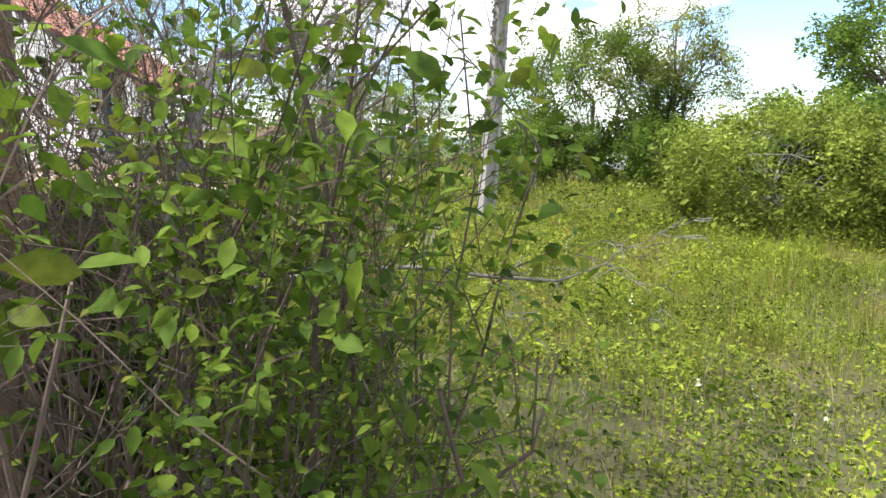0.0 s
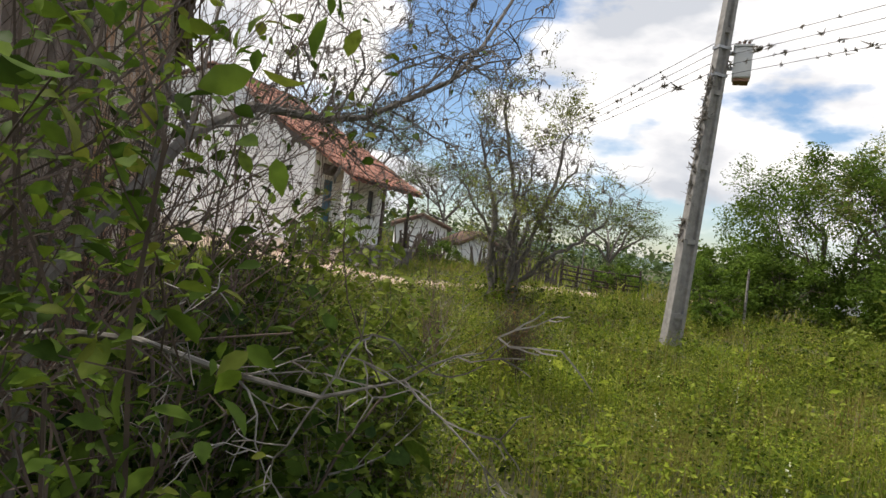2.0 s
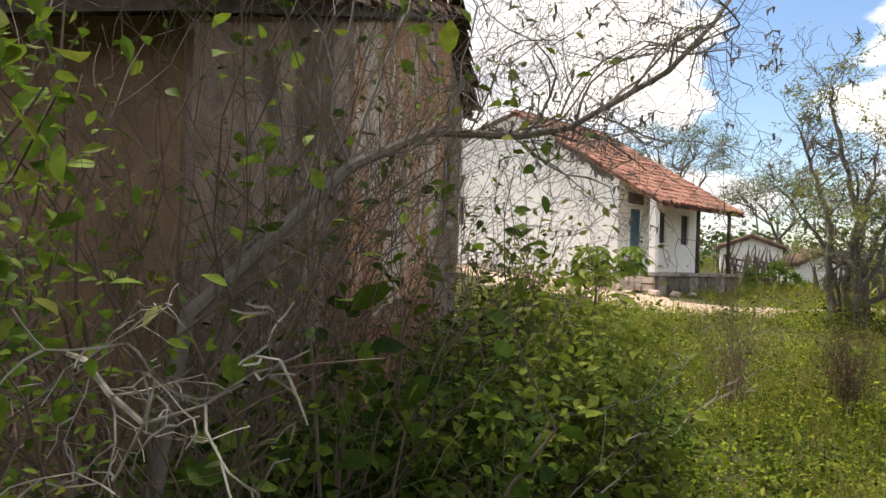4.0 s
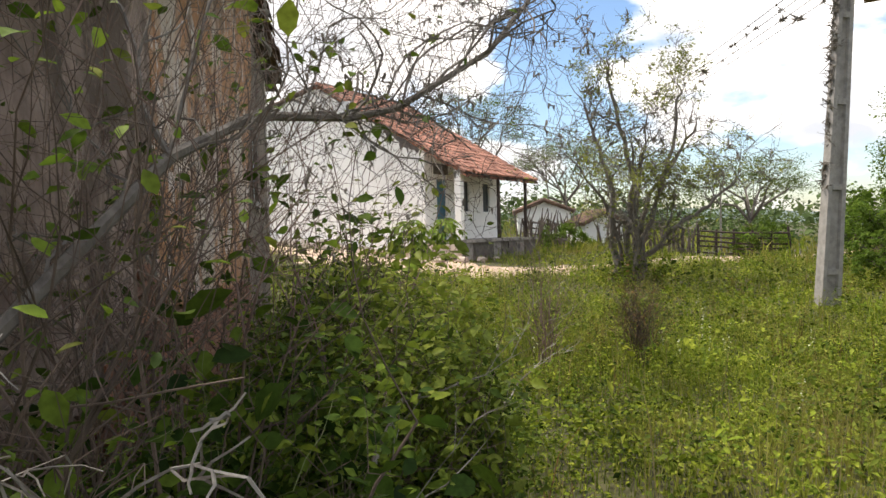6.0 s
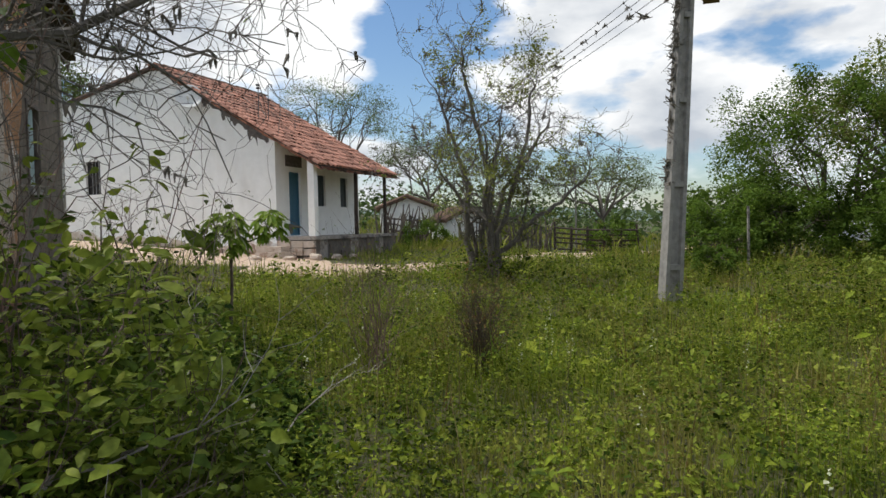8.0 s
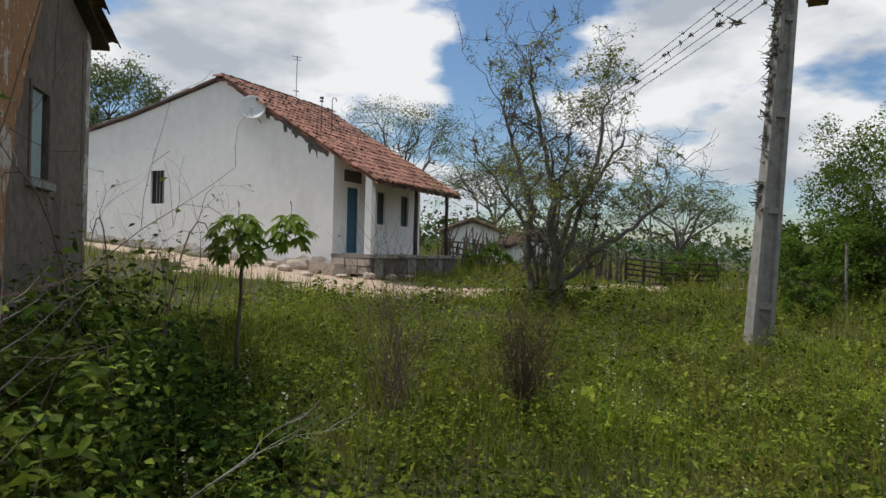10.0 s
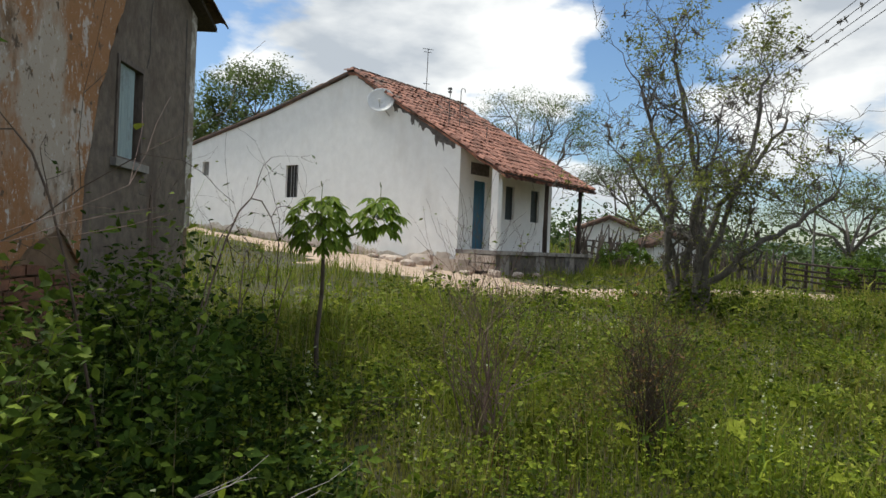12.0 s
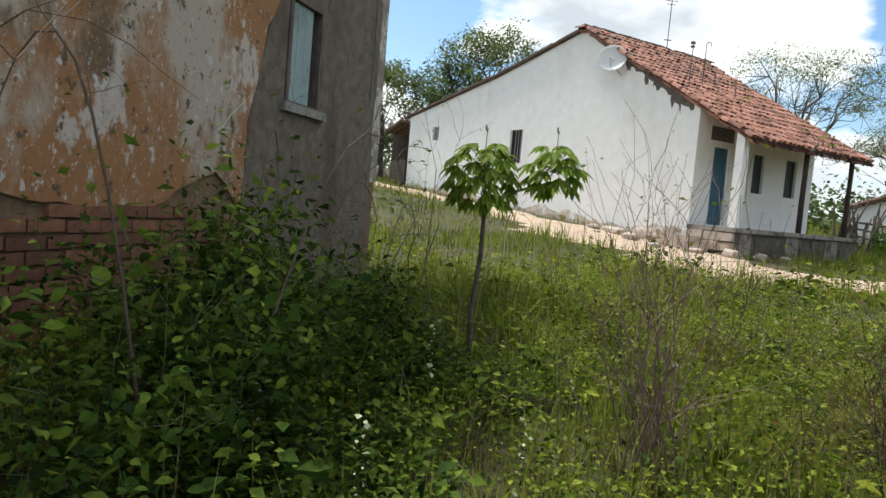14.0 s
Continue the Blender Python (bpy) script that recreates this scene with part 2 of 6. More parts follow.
L_BUSH = foliage("broad_bush_leaf", [(0.035, 0.065, 0.01), (0.085, 0.145, 0.018), (0.16, 0.235, 0.026), (0.055, 0.1, 0.014), (0.11, 0.17, 0.02), (0.17, 0.19, 0.03)], 0.65, 0.35)
L_THICKET = foliage("thicket_leaf", [(0.03, 0.055, 0.008), (0.085, 0.135, 0.018), (0.19, 0.245, 0.03), (0.05, 0.085, 0.012), (0.13, 0.175, 0.025)], 0.65, 0.3)
L_WEED = foliage("lush_weed_leaf", [(0.02, 0.038, 0.005), (0.078, 0.12, 0.011), (0.14, 0.19, 0.017), (0.22, 0.265, 0.026)], 0.65, 0.3)
L_HERB = foliage("herb_leaf", [(0.055, 0.085, 0.008), (0.165, 0.225, 0.018), (0.26, 0.31, 0.03), (0.31, 0.33, 0.045)], 0.55, 0.35, (0.24, 0.27, 0.05))
L_MOUND = foliage("vine_leaf", [(0.012, 0.028, 0.006), (0.04, 0.078, 0.011), (0.08, 0.13, 0.017), (0.145, 0.21, 0.026)], 0.8, 0.3)
L_GRASS = foliage("grass_blade", [(0.065, 0.1, 0.009), (0.165, 0.225, 0.02), (0.235, 0.28, 0.03), (0.31, 0.3, 0.09), (0.12, 0.2, 0.022)], 0.6, 0.4, (0.33, 0.27, 0.085))
L_STRAW = foliage("straw_blade", [(0.3, 0.25, 0.12), (0.22, 0.18, 0.08), (0.4, 0.35, 0.18)], 0.7, 0.3)
L_TREE = foliage("dark_tree_leaf", [(0.06, 0.11, 0.016), (0.1, 0.165, 0.022), (0.15, 0.22, 0.035)], 0.6, 0.5)
L_YELLOW = foliage("yellow_green_leaf", [(0.12, 0.17, 0.02), (0.19, 0.24, 0.035), (0.25, 0.29, 0.05), (0.09, 0.14, 0.02)], 0.5, 0.35)
L_SPARSE = foliage("olive_leaf", [(0.15, 0.18, 0.04), (0.21, 0.24, 0.055), (0.28, 0.29, 0.085)], 0.6, 0.55)
L_FEATHER = foliage("feathery_leaf", [(0.08, 0.12, 0.04), (0.12, 0.16, 0.05), (0.16, 0.2, 0.07)], 0.6, 0.5)
L_SAPLING = foliage("palmate_leaf", [(0.12, 0.21, 0.025), (0.18, 0.28, 0.035), (0.25, 0.34, 0.05)], 0.5, 0.45)
# distant greens muted in the tones themselves, for haze
L_FAR = foliage("hazed_scrub_leaf", [(0.05, 0.085, 0.028), (0.08, 0.12, 0.04), (0.11, 0.15, 0.05)], 0.7, 0.3)
L_FLOWER = foliage("pale_flower", [(0.4, 0.42, 0.26), (0.5, 0.52, 0.36)], 0.7, 0.3)
L_DRY = foliage("dead_leaf", [(0.16, 0.09, 0.04), (0.24, 0.14, 0.05), (0.1, 0.07, 0.04)], 0.7, 0.2)


# ---- builders ----
class Shape:
    """Collects corners and faces for one mesh."""

    def __init__(self):
        self.v, self.f = [], []

    def add(self, verts, faces):
        k = len(self.v)
        self.v += [tuple(p) for p in verts]
        self.f += [tuple(i + k for i in f) for f in faces]
        return self

    def box(self, x0, x1, y0, y1, z0, z1, m=None):
        vs = [Vector((x, y, z)) for z in (z0, z1) for y in (y0, y1) for x in (x0, x1)]
        if m:
            vs = [m @ p for p in vs]
        return self.add(vs, [(0, 2, 3, 1), (4, 5, 7, 6), (0, 1, 5, 4), (2, 6, 7, 3), (0, 4, 6, 2), (1, 3, 7, 5)])

    def tube(self, pts, radii, sides=6, cap=True):
        pts = [Vector(p) for p in pts]
        rings = []
        for i, p in enumerate(pts):
            d = (pts[min(i + 1, len(pts) - 1)] - pts[max(i - 1, 0)]).normalized()
            a = d.orthogonal().normalized() if i == 0 else (last - d * last.dot(d)).normalized()
            last, b = a, d.cross(a)
            r = radii[i] if hasattr(radii, "__len__") else radii
            rings.append([p + (a * math.cos(t) + b * math.sin(t)) * r for t in [2 * math.pi * j / sides for j in range(sides)]])
        k = len(self.v)
        for ring in rings:
            self.v += [tuple(p) for p in ring]
        for i in range(len(rings) - 1):
            for j in range(sides):
                q = (j + 1) % sides
                self.f.append((k + i * sides + j, k + i * sides + q, k + (i + 1) * sides + q, k + (i + 1) * sides + j))
        if cap:
            self.f.append(tuple(k + j for j in reversed(range(sides))))
            self.f.append(tuple(k + (len(rings) - 1) * sides + j for j in range(sides)))
        return self

    def prism(self, outline, depth, m=None):
        """outline: (a, b) pairs in the plane x=a, z=b, made solid from y=0 to y=depth."""
        n = len(outline)
        vs = [Vector((a, 0, b)) for a, b in outline] + [Vector((a, depth, b)) for a, b in outline]
        if m:
            vs = [m @ p for p in vs]
        fs = [tuple(range(n)), tuple(reversed(range(n, 2 * n)))]
        fs += [(i, i + n, (i + 1) % n + n, (i + 1) % n) for i in range(n)]
        return self.add(vs, fs)


def linked(name, me, material, parent=None, label="", smooth=False):
    me.materials.append(material)
    if smooth:
        me.polygons.foreach_set("use_smooth", [True] * len(me.polygons))
    ob = new(name, me)
    if parent:
        ob.parent = parent
    if label:
        ob["label"] = label
    return ob


def part(name, shape, material, parent=None, label="", smooth=False, fix=True):
    me = bpy.data.meshes.new(name)
    me.from_pydata(shape.v, [], shape.f)
    if fix:
        bm = bmesh.new()
        bm.from_mesh(me)
        bmesh.ops.recalc_face_normals(bm, faces=bm.faces)
        bm.to_mesh(me)
        bm.free()
    me.update()
    return linked(name, me, material, parent, label, smooth)


def cloud(name, V, F, material, parent=None, label=""):
    """A mesh straight from arrays: V (n, 3) corners, F (m, k) faces of one size."""
    me = bpy.data.meshes.new(name)
    V, F = np.asarray(V, np.float32), np.asarray(F, np.int32)
    m, k = F.shape
    me.vertices.add(len(V))
    me.vertices.foreach_set("co", V.ravel())
    me.loops.add(m * k)
    me.loops.foreach_set("vertex_index", F.ravel())
    me.polygons.add(m)
    me.polygons.foreach_set("loop_start", np.arange(m, dtype=np.int32) * k)
    me.update(calc_edges=True)
    return linked(name, me, material, parent, label)


def thing(name, place, label, category, group="", kind=""):
    ob = new(name)
    ob.location = place
    ob.empty_display_size = 0.2
    return tagged(ob, label, category, group, kind)


def hang(parent, *obs):
    """Put parts that were built in world coordinates under their thing."""
    for o in obs:
        o.parent = parent
        o.matrix_parent_inverse = Matrix.Translation(-parent.location)


def sub(parent_part, *obs):
    """Put pieces built in world coordinates under a part that hang() has placed."""
    for o in obs:
        o.parent = parent_part


LEAF_SIMPLE = (np.array([(0, 0, 0), (0.45, 0.5, 0.1), (1, 0, -0.06), (0.45, -0.5, 0.1)]), np.array([(0, 2, 1), (0, 3, 2)]))
LEAF_FULL = (np.array([(0, 0, 0), (0.22, 0.36, 0.07), (0.55, 0.46, 0.08), (0.84, 0.2, 0.0), (1, 0, -0.1), (0.84, -0.2, 0.0), (0.55, -0.46, 0.08), (0.22, -0.36, 0.07), (0.25, 0, 0), (0.58, 0, 0)]),
             np.array([(0, 8, 1), (8, 2, 1), (8, 9, 2), (9, 3, 2), (9, 4, 3), (9, 5, 4), (9, 6, 5), (9, 8, 6), (8, 7, 6), (8, 0, 7)]))


def unit(a):
    return a / np.maximum(np.linalg.norm(a, axis=-1, keepdims=True), 1e-9)


def leaves(rng, P, size, width=0.55, spread=0.35, flat=1.0, droop=0.25, template=LEAF_SIMPLE, out=None):
    """Corners and faces of one leaf at each place of P. flat: how far the blades face upwards; out: the way they point."""
    n = len(P)
    tv, tf = template
    d = rng.normal(size=(n, 3))
    d[:, 2] = d[:, 2] * 0.5 - droop
    if out is not None:
        d = d * 0.7 + out
    d = unit(d)
    up = rng.normal(size=(n, 3)) * 0.6
    up[:, 2] += flat
    s = unit(np.cross(up, d))
    nn = np.cross(d, s)
    L = size * np.exp(rng.normal(size=n) * spread)
    V = P[:, None, :] + L[:, None, None] * (tv[None, :, 0, None] * d[:, None, :] + tv[None, :, 1, None] * width * s[:, None, :] + tv[None, :, 2, None] * nn[:, None, :])
    F = tf[None] + (np.arange(n) * len(tv))[:, None, None]
    return V.reshape(-1, 3), F.reshape(-1, 3)


def blades(rng, P, height, width, lean=0.35):
    """Grass blades, bent once."""
    n = len(P)
    a = rng.uniform(0, 2 * math.pi, n)
    side = np.stack([np.cos(a), np.sin(a), np.zeros(n)], 1)
    b = rng.uniform(0, 2 * math.pi, n)
    to = np.stack([np.cos(b), np.sin(b), np.zeros(n)], 1) * (np.abs(rng.normal(size=n)) * lean)[:, None]
    h = height * np.exp(rng.normal(size=n) * 0.3)
    w = width * rng.uniform(0.6, 1.3, n)
    up = np.array([0, 0, 1.0])
    mid = P + (up * 0.55 + to * 0.4) * h[:, None]
    top = P + (up + to * 1.2) * h[:, None] - up * (np.abs(to).sum(1) * 0.25 * h)[:, None]
    V = np.stack([P - side * w[:, None], P + side * w[:, None], mid - side * (0.7 * w)[:, None], mid + side * (0.7 * w)[:, None], top], 1)
    F = np.array([(0, 1, 3), (0, 3, 2), (2, 3, 4)])[None] + (np.arange(n) * 5)[:, None, None]
    return V.reshape(-1, 3), F.reshape(-1, 3)


LANE = np.array([(-21.5, -11.2), (-20.2, -11.45), (-19.6, -11.95), (-18.9, -12.25), (-17.1, -12.07), (-15.6, -11.7), (-14.8, -11.36), (-13.5, -10.9)])


def lane_gap(P):
    """Distance in plan from the trodden lane through the meadow."""
    P = np.atleast_2d(np.asarray(P, float))[:, :2]
    best = np.full(len(P), 99.0)
    for p, q in zip(LANE[:-1], LANE[1:]):
        t = np.clip(((P - p) @ (q - p)) / ((q - p) @ (q - p)), 0, 1)
        best = np.minimum(best, np.linalg.norm(P - (p + t[:, None] * (q - p)), axis=1))
    return best


ROOM = {"gap": 0.0, "centre": None, "reach": 0.0, "thin": 0.0014}


def barred(p):
    """True where a growing limb must stop: over the lane, or past its bush's reach."""
    if ROOM["gap"] and lane_gap(p[:2])[0] < ROOM["gap"]:
        return True
    c = ROOM["centre"]
    return c is not None and math.hypot(p[0] - c[0], p[1] - c[1]) > ROOM["reach"]


def grow(rng, sh, tips, p, d, length, r, depth, kids=3, bend=0.25, lift=0.1, split=0.75, shrink=0.62, sides=5, segs=5):
    """One limb and the limbs that leave it; tips gathers the places along the thin ends."""
    pts, rad = [Vector(p)], [r]
    d = Vector(d).normalized()
    for i in range(segs):
        d = (d + Vector(rng.normal(size=3)) * bend * 0.5 + Vector((0, 0, lift * 0.3))).normalized()
        if barred(pts[-1] + d * length / segs):
            break
        pts.append(pts[-1] + d * length / segs)
        rad.append(max(r * (1 - 0.55 * (i + 1) / segs), ROOM["thin"] * 0.6))
    if len(pts) < 2:
        return
    sh.tube(pts, rad, sides if depth > 1 else 3, cap=False)
    if depth <= 1:
        tips.extend((tuple(q), tuple(d)) for q in pts[1:])
    if depth > 0:
        for j in range(kids):
            k = min(rng.integers(max(1, segs // 3), segs + 1), len(pts) - 1)
            if j == 0:
                k = len(pts) - 1
            q = pts[k]
            nd = (d + Vector(rng.normal(size=3)) * split + Vector((0, 0, lift))).normalized()
            grow(rng, sh, tips, q, nd, length * shrink * rng.uniform(0.75, 1.2), max(rad[k] * 0.7, ROOM["thin"]), depth - 1, kids, bend, lift, split, shrink, sides, max(3, segs - 1))


def ground_z(x, y):
    """Height of the land: nearly level meadow that rises behind the farmhouse."""
    s = np.clip((np.asarray(y, float) + 10) / 2, -30, 24)
    z = -1.42 + 0.16 * np.log1p(np.exp(s))
    x = np.asarray(x, float)
    return z + 0.035 * np.sin(x * 0.9 + 0.6 * y) * np.cos(0.7 * y - 0.3 * x) + 0.02 * np.sin(2.3 * x + 1.1) * np.sin(1.9 * y)


def on_ground(x, y, sink=0.0):
    return (x, y, float(ground_z(x, y)) - sink)

# ---- land ----
def axis_steps(a, b, near0, near1, fine, coarse):
    out, v = [], a
    while v < b:
        out.append(v)
        v += fine if near0 <= v <= near1 else coarse
    return np.array(out + [b])


gx = np.concatenate([[-900, -400, -200, -120, -80, -55], axis_steps(-40, 45, -22, 10, 0.5, 2.5), [60, 80, 120, 200, 400, 900]])
gy = np.concatenate([[-900, -400, -200, -120, -80, -55], axis_steps(-40, 45, -20, 16, 0.5, 2.5), [60, 80, 120, 200, 400, 900]])
GX, GY = np.meshgrid(gx, gy)
GV = np.stack([GX, GY, ground_z(GX, GY)], -1).reshape(-1, 3)
ni, nj = len(gy), len(gx)
gi = (np.arange(ni - 1)[:, None] * nj + np.arange(nj - 1)[None]).ravel()
ground = cloud("ground", GV, np.stack([gi, gi + 1, gi + nj + 1, gi + nj], 1), M_GROUND)
tagged(ground, "grassy earth ground rising gently to the farmhouse", "ground", kind="structure")

# the sandy track: centre line and half width
TRACK = [(-1.9, 17.0, 0.8), (-1.7, 12.0, 0.8), (-1.5, 8.0, 0.95), (-1.75, 4.5, 1.35), (-2.1, 1.5, 2.0), (-2.5, -1.2, 2.4), (-1.9, -3.6, 1.6), (0.6, -4.8, 0.5), (3.5, -5.4, 0.45), (7.0, -6.2, 1.0), (10.5, -7.3, 1.3), (14.5, -9.0, 0.6), (19.0, -10.8, 0.3), (26.0, -13.5, 0.3)]


def track_points(step=0.35):
    out = []
    n = len(TRACK)
    for i in range(n - 1):
        p0, p1, p2, p3 = (np.array(TRACK[min(max(k, 0), n - 1)]) for k in (i - 1, i, i + 1, i + 2))
        m = max(2, int(np.linalg.norm((p2 - p1)[:2]) / step))
        for u in np.arange(m) / m:
            out.append(0.5 * (2 * p1 + (p2 - p0) * u + (2 * p0 - 5 * p1 + 4 * p2 - p3) * u * u + (3 * p1 - p0 - 3 * p2 + p3) * u ** 3))
    return np.array(out)


TP = track_points()


def off_track(P):
    d = np.full(len(P), 9.0)
    for c in TP:
        d = np.minimum(d, np.hypot(P[:, 0] - c[0], P[:, 1] - c[1]) - c[2])
    return d


rng = np.random.default_rng(3)
tv, tf, across = [], [], 9
tang = unit(np.gradient(TP[:, :2], axis=0))
for i, c in enumerate(TP):
    nrm = np.array([-tang[i, 1], tang[i, 0]])
    edge = [c[2] * (1 + 0.22 * math.sin(i * 0.9) + 0.18 * rng.normal()), c[2] * (1 + 0.22 * math.cos(i * 0.7) + 0.18 * rng.normal())]
    for j in range(across):
        s = j / (across - 1) * 2 - 1
        q = c[:2] + nrm * s * edge[0 if s > 0 else 1]
        bump = 0.03 * (1 - s * s) + 0.012 * rng.normal() * (1 - abs(s)) - 0.03 * (abs(s) > 0.99)
        tv.append((q[0], q[1], float(ground_z(q[0], q[1])) + 0.02 + bump))
for i in range(len(TP) - 1):
    for j in range(across - 1):
        k = i * across + j
        tf.append((k, k + 1, k + across + 1, k + across))
path_strip = cloud("path", tv, tf, M_PATH)
tagged(path_strip, "pale sandy dirt track with ragged grassy edges", "path", kind="structure")

# far hills: low scrub ridges on the horizon, distance haze painted into their colour
rng = np.random.default_rng(5)
for h_r, h_top, h_seed in ((420, 12, 1), (700, 26, 2)):
    hv, hf = [], []
    for i in range(121):
        a = radians(-100 + 200 * i / 120)
        top = h_top * (0.45 + 0.4 * noise.noise(Vector((i * 0.09, h_seed * 7.7, 0))) + 0.5 * max(0, math.sin(i * 0.07 + h_seed)))
        for rr, zz in ((h_r, -8), (h_r * 1.06, max(top, 1) * 0.7), (h_r * 1.15, max(top, 1)), (h_r * 1.3, -8)):
            hv.append((math.cos(a) * rr, math.sin(a) * rr, zz))
    for i in range(120):
        for j in range(3):
            k = i * 4 + j
            hf.append((k, k + 4, k + 5, k + 1))
    tagged(cloud("backdrop", hv, hf, M_HAZEHILL), "low scrub covered hills on the horizon, tinted bluish for haze", "hill", kind="structure")


# ---- white farmhouse ----
H_LEN, H_DEEP = 5.5, 14.9
RIDGE_Y, RIDGE_Z = 4.42, 5.6
WALL_Z = 2.98
house = thing("farmhouse", (2.9, 7.0, 0.0), "whitewashed farmhouse with red clay tile roof and raised porch", "house")


def wall_with_holes(sh, a0, a1, zlow, ztop, holes, thick, m):
    """Wall in the plane x=a, z=b, solid towards +y, with rectangular openings cut through; ztop(a) gives its top."""
    cols = sorted({a0, a1, *[h[0] for h in holes], *[h[1] for h in holes], *[k for k in (RIDGE_Y, 8.7) if a0 < k < a1]})
    rows = sorted({zlow, *[h[2] for h in holes], *[h[3] for h in holes]}) + [None]
    nc, nr = len(cols), len(rows)
    vs = [(m or Matrix()) @ Vector((a, y, ztop(a) if z is None else min(z, ztop(a) - 0.02))) for y in (0, thick) for z in rows for a in cols]
    at = lambda i, j, s: s * nc * nr + j * nc + i

    def solid(i, j):
        if not (0 <= i < nc - 1 and 0 <= j < nr - 1):
            return False
        mid_a, mid_z = (cols[i] + cols[i + 1]) / 2, rows[j] + 0.01
        return not any(h[0] < mid_a < h[1] and h[2] <= rows[j] + 1e-6 and h[3] > mid_z for h in holes)

    fs = []
    for i in range(nc - 1):
        for j in range(nr - 1):
            if not solid(i, j):
                continue
            fs += [(at(i, j, 0), at(i + 1, j, 0), at(i + 1, j + 1, 0), at(i, j + 1, 0)), (at(i, j, 1), at(i, j + 1, 1), at(i + 1, j + 1, 1), at(i + 1, j, 1))]
            for (di, dj, p, q) in ((-1, 0, (i, j), (i, j + 1)), (1, 0, (i + 1, j), (i + 1, j + 1)), (0, -1, (i, j), (i + 1, j)), (0, 1, (i, j + 1), (i + 1, j + 1))):
                if not solid(i + di, j + dj):
                    fs.append((at(*p, 0), at(*q, 0), at(*q, 1), at(*p, 1)))
    sh.add(vs, fs)


def gable_top(y):
    if y < RIDGE_Y:
        return WALL_Z + (RIDGE_Z - WALL_Z) * y / RIDGE_Y
    if y < 8.7:
        return RIDGE_Z - 0.225 * (y - RIDGE_Y)
    return RIDGE_Z - 0.225 * (8.7 - RIDGE_Y) - 0.175 * (y - 8.7)


M_X0 = Matrix(((0, 1, 0, 0), (1, 0, 0, 0), (0, 0, 1, 0), (0, 0, 0, 1)))
GW = [(7.08, 7.74, 1.55, 2.7), (12.5, 12.95, 2.5, 3.05)]
gw = Shape()
wall_with_holes(gw, 0.0, H_DEEP, -0.75, gable_top, GW, 0.35, M_X0)
g_wall = part("gable_wall", gw, M_WHITE)
fw = Shape()
DOOR, WIN1, WIN2 = (0.74, 1.42, 0.0, 2.05), (2.5, 3.02, 0.97, 2.05), (4.08, 4.64, 0.97, 2.04)
wall_with_holes(fw, 0.352, H_LEN, -0.6, lambda a: WALL_Z + 0.02, [DOOR, WIN1, WIN2], 0.32, None)
f_wall = part("front_wall", fw, M_WHITE)
ew = Shape()
wall_with_holes(ew, 0.322, H_DEEP, -0.75, gable_top, [], 0.35, Matrix.Translation((H_LEN - 0.352, 0, 0)) @ M_X0)
e_wall = part("end_wall", ew, M_WHITE)
bw = Shape().box(0.352, H_LEN - 0.354, H_DEEP - 0.35, H_DEEP, -0.4, gable_top(H_DEEP))
b_wall = part("rear_wall", bw, M_WHITE)
fl = part("inner_floor", Shape().box(0.36, H_LEN - 0.36, 0.33, H_DEEP - 0.36, -0.3, -0.02), M_SLAB)
hang(house, g_wall, f_wall, e_wall, b_wall, fl)

# worn plinth along the foot of the gable, in uneven courses
rng = np.random.default_rng(8)
yy = -0.02
while yy < H_DEEP:
    st = rng.uniform(0.5, 1.1)
    y1 = min(yy + st, H_DEEP)
    g = float(ground_z(-0.1, (yy + y1) / 2))
    hang(house, part("plinth_block", Shape().box(-0.03 - rng.uniform(0, 0.03), 0.02, yy, y1 - 0.004, g - 0.3, g + rng.uniform(0.02, 0.16)), M_PLINTH))
    yy = y1
# plaster fallen from the foot of the wall along a ragged line
band_low, band_top = [], []
for y in np.arange(0.02, H_DEEP - 0.05, 0.11):
    g = float(ground_z(0, y))
    lift = 0.2 + 0.22 * math.exp(-y / 2.5) + 0.3 * noise.noise(Vector((y * 0.8, 3.1, 0))) + 0.1 * noise.noise(Vector((y * 2.6, 7.7, 0))) + rng.uniform(-0.02, 0.02)
    band_low.append((y, g - 0.2))
    band_top.append((y, g + max(0.02, lift)))
for i in range(len(band_low) - 1):
    hang(house, part("bare_plaster", Shape().prism([band_low[i], band_low[i + 1], band_top[i + 1], band_top[i]], -0.006, M_X0), M_BARE))

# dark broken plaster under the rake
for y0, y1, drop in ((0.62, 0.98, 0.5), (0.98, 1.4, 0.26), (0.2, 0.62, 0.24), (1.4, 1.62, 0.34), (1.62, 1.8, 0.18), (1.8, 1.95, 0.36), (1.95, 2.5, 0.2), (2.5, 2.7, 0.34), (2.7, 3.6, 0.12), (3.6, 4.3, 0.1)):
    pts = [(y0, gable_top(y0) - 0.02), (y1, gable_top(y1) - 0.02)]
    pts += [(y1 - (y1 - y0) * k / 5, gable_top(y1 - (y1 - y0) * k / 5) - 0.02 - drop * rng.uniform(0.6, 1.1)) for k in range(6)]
    hang(house, part("dark_patch", Shape().prism(pts, -0.006, M_X0), M_DARKMARK, label="dark ragged plaster patch under the roof edge"))


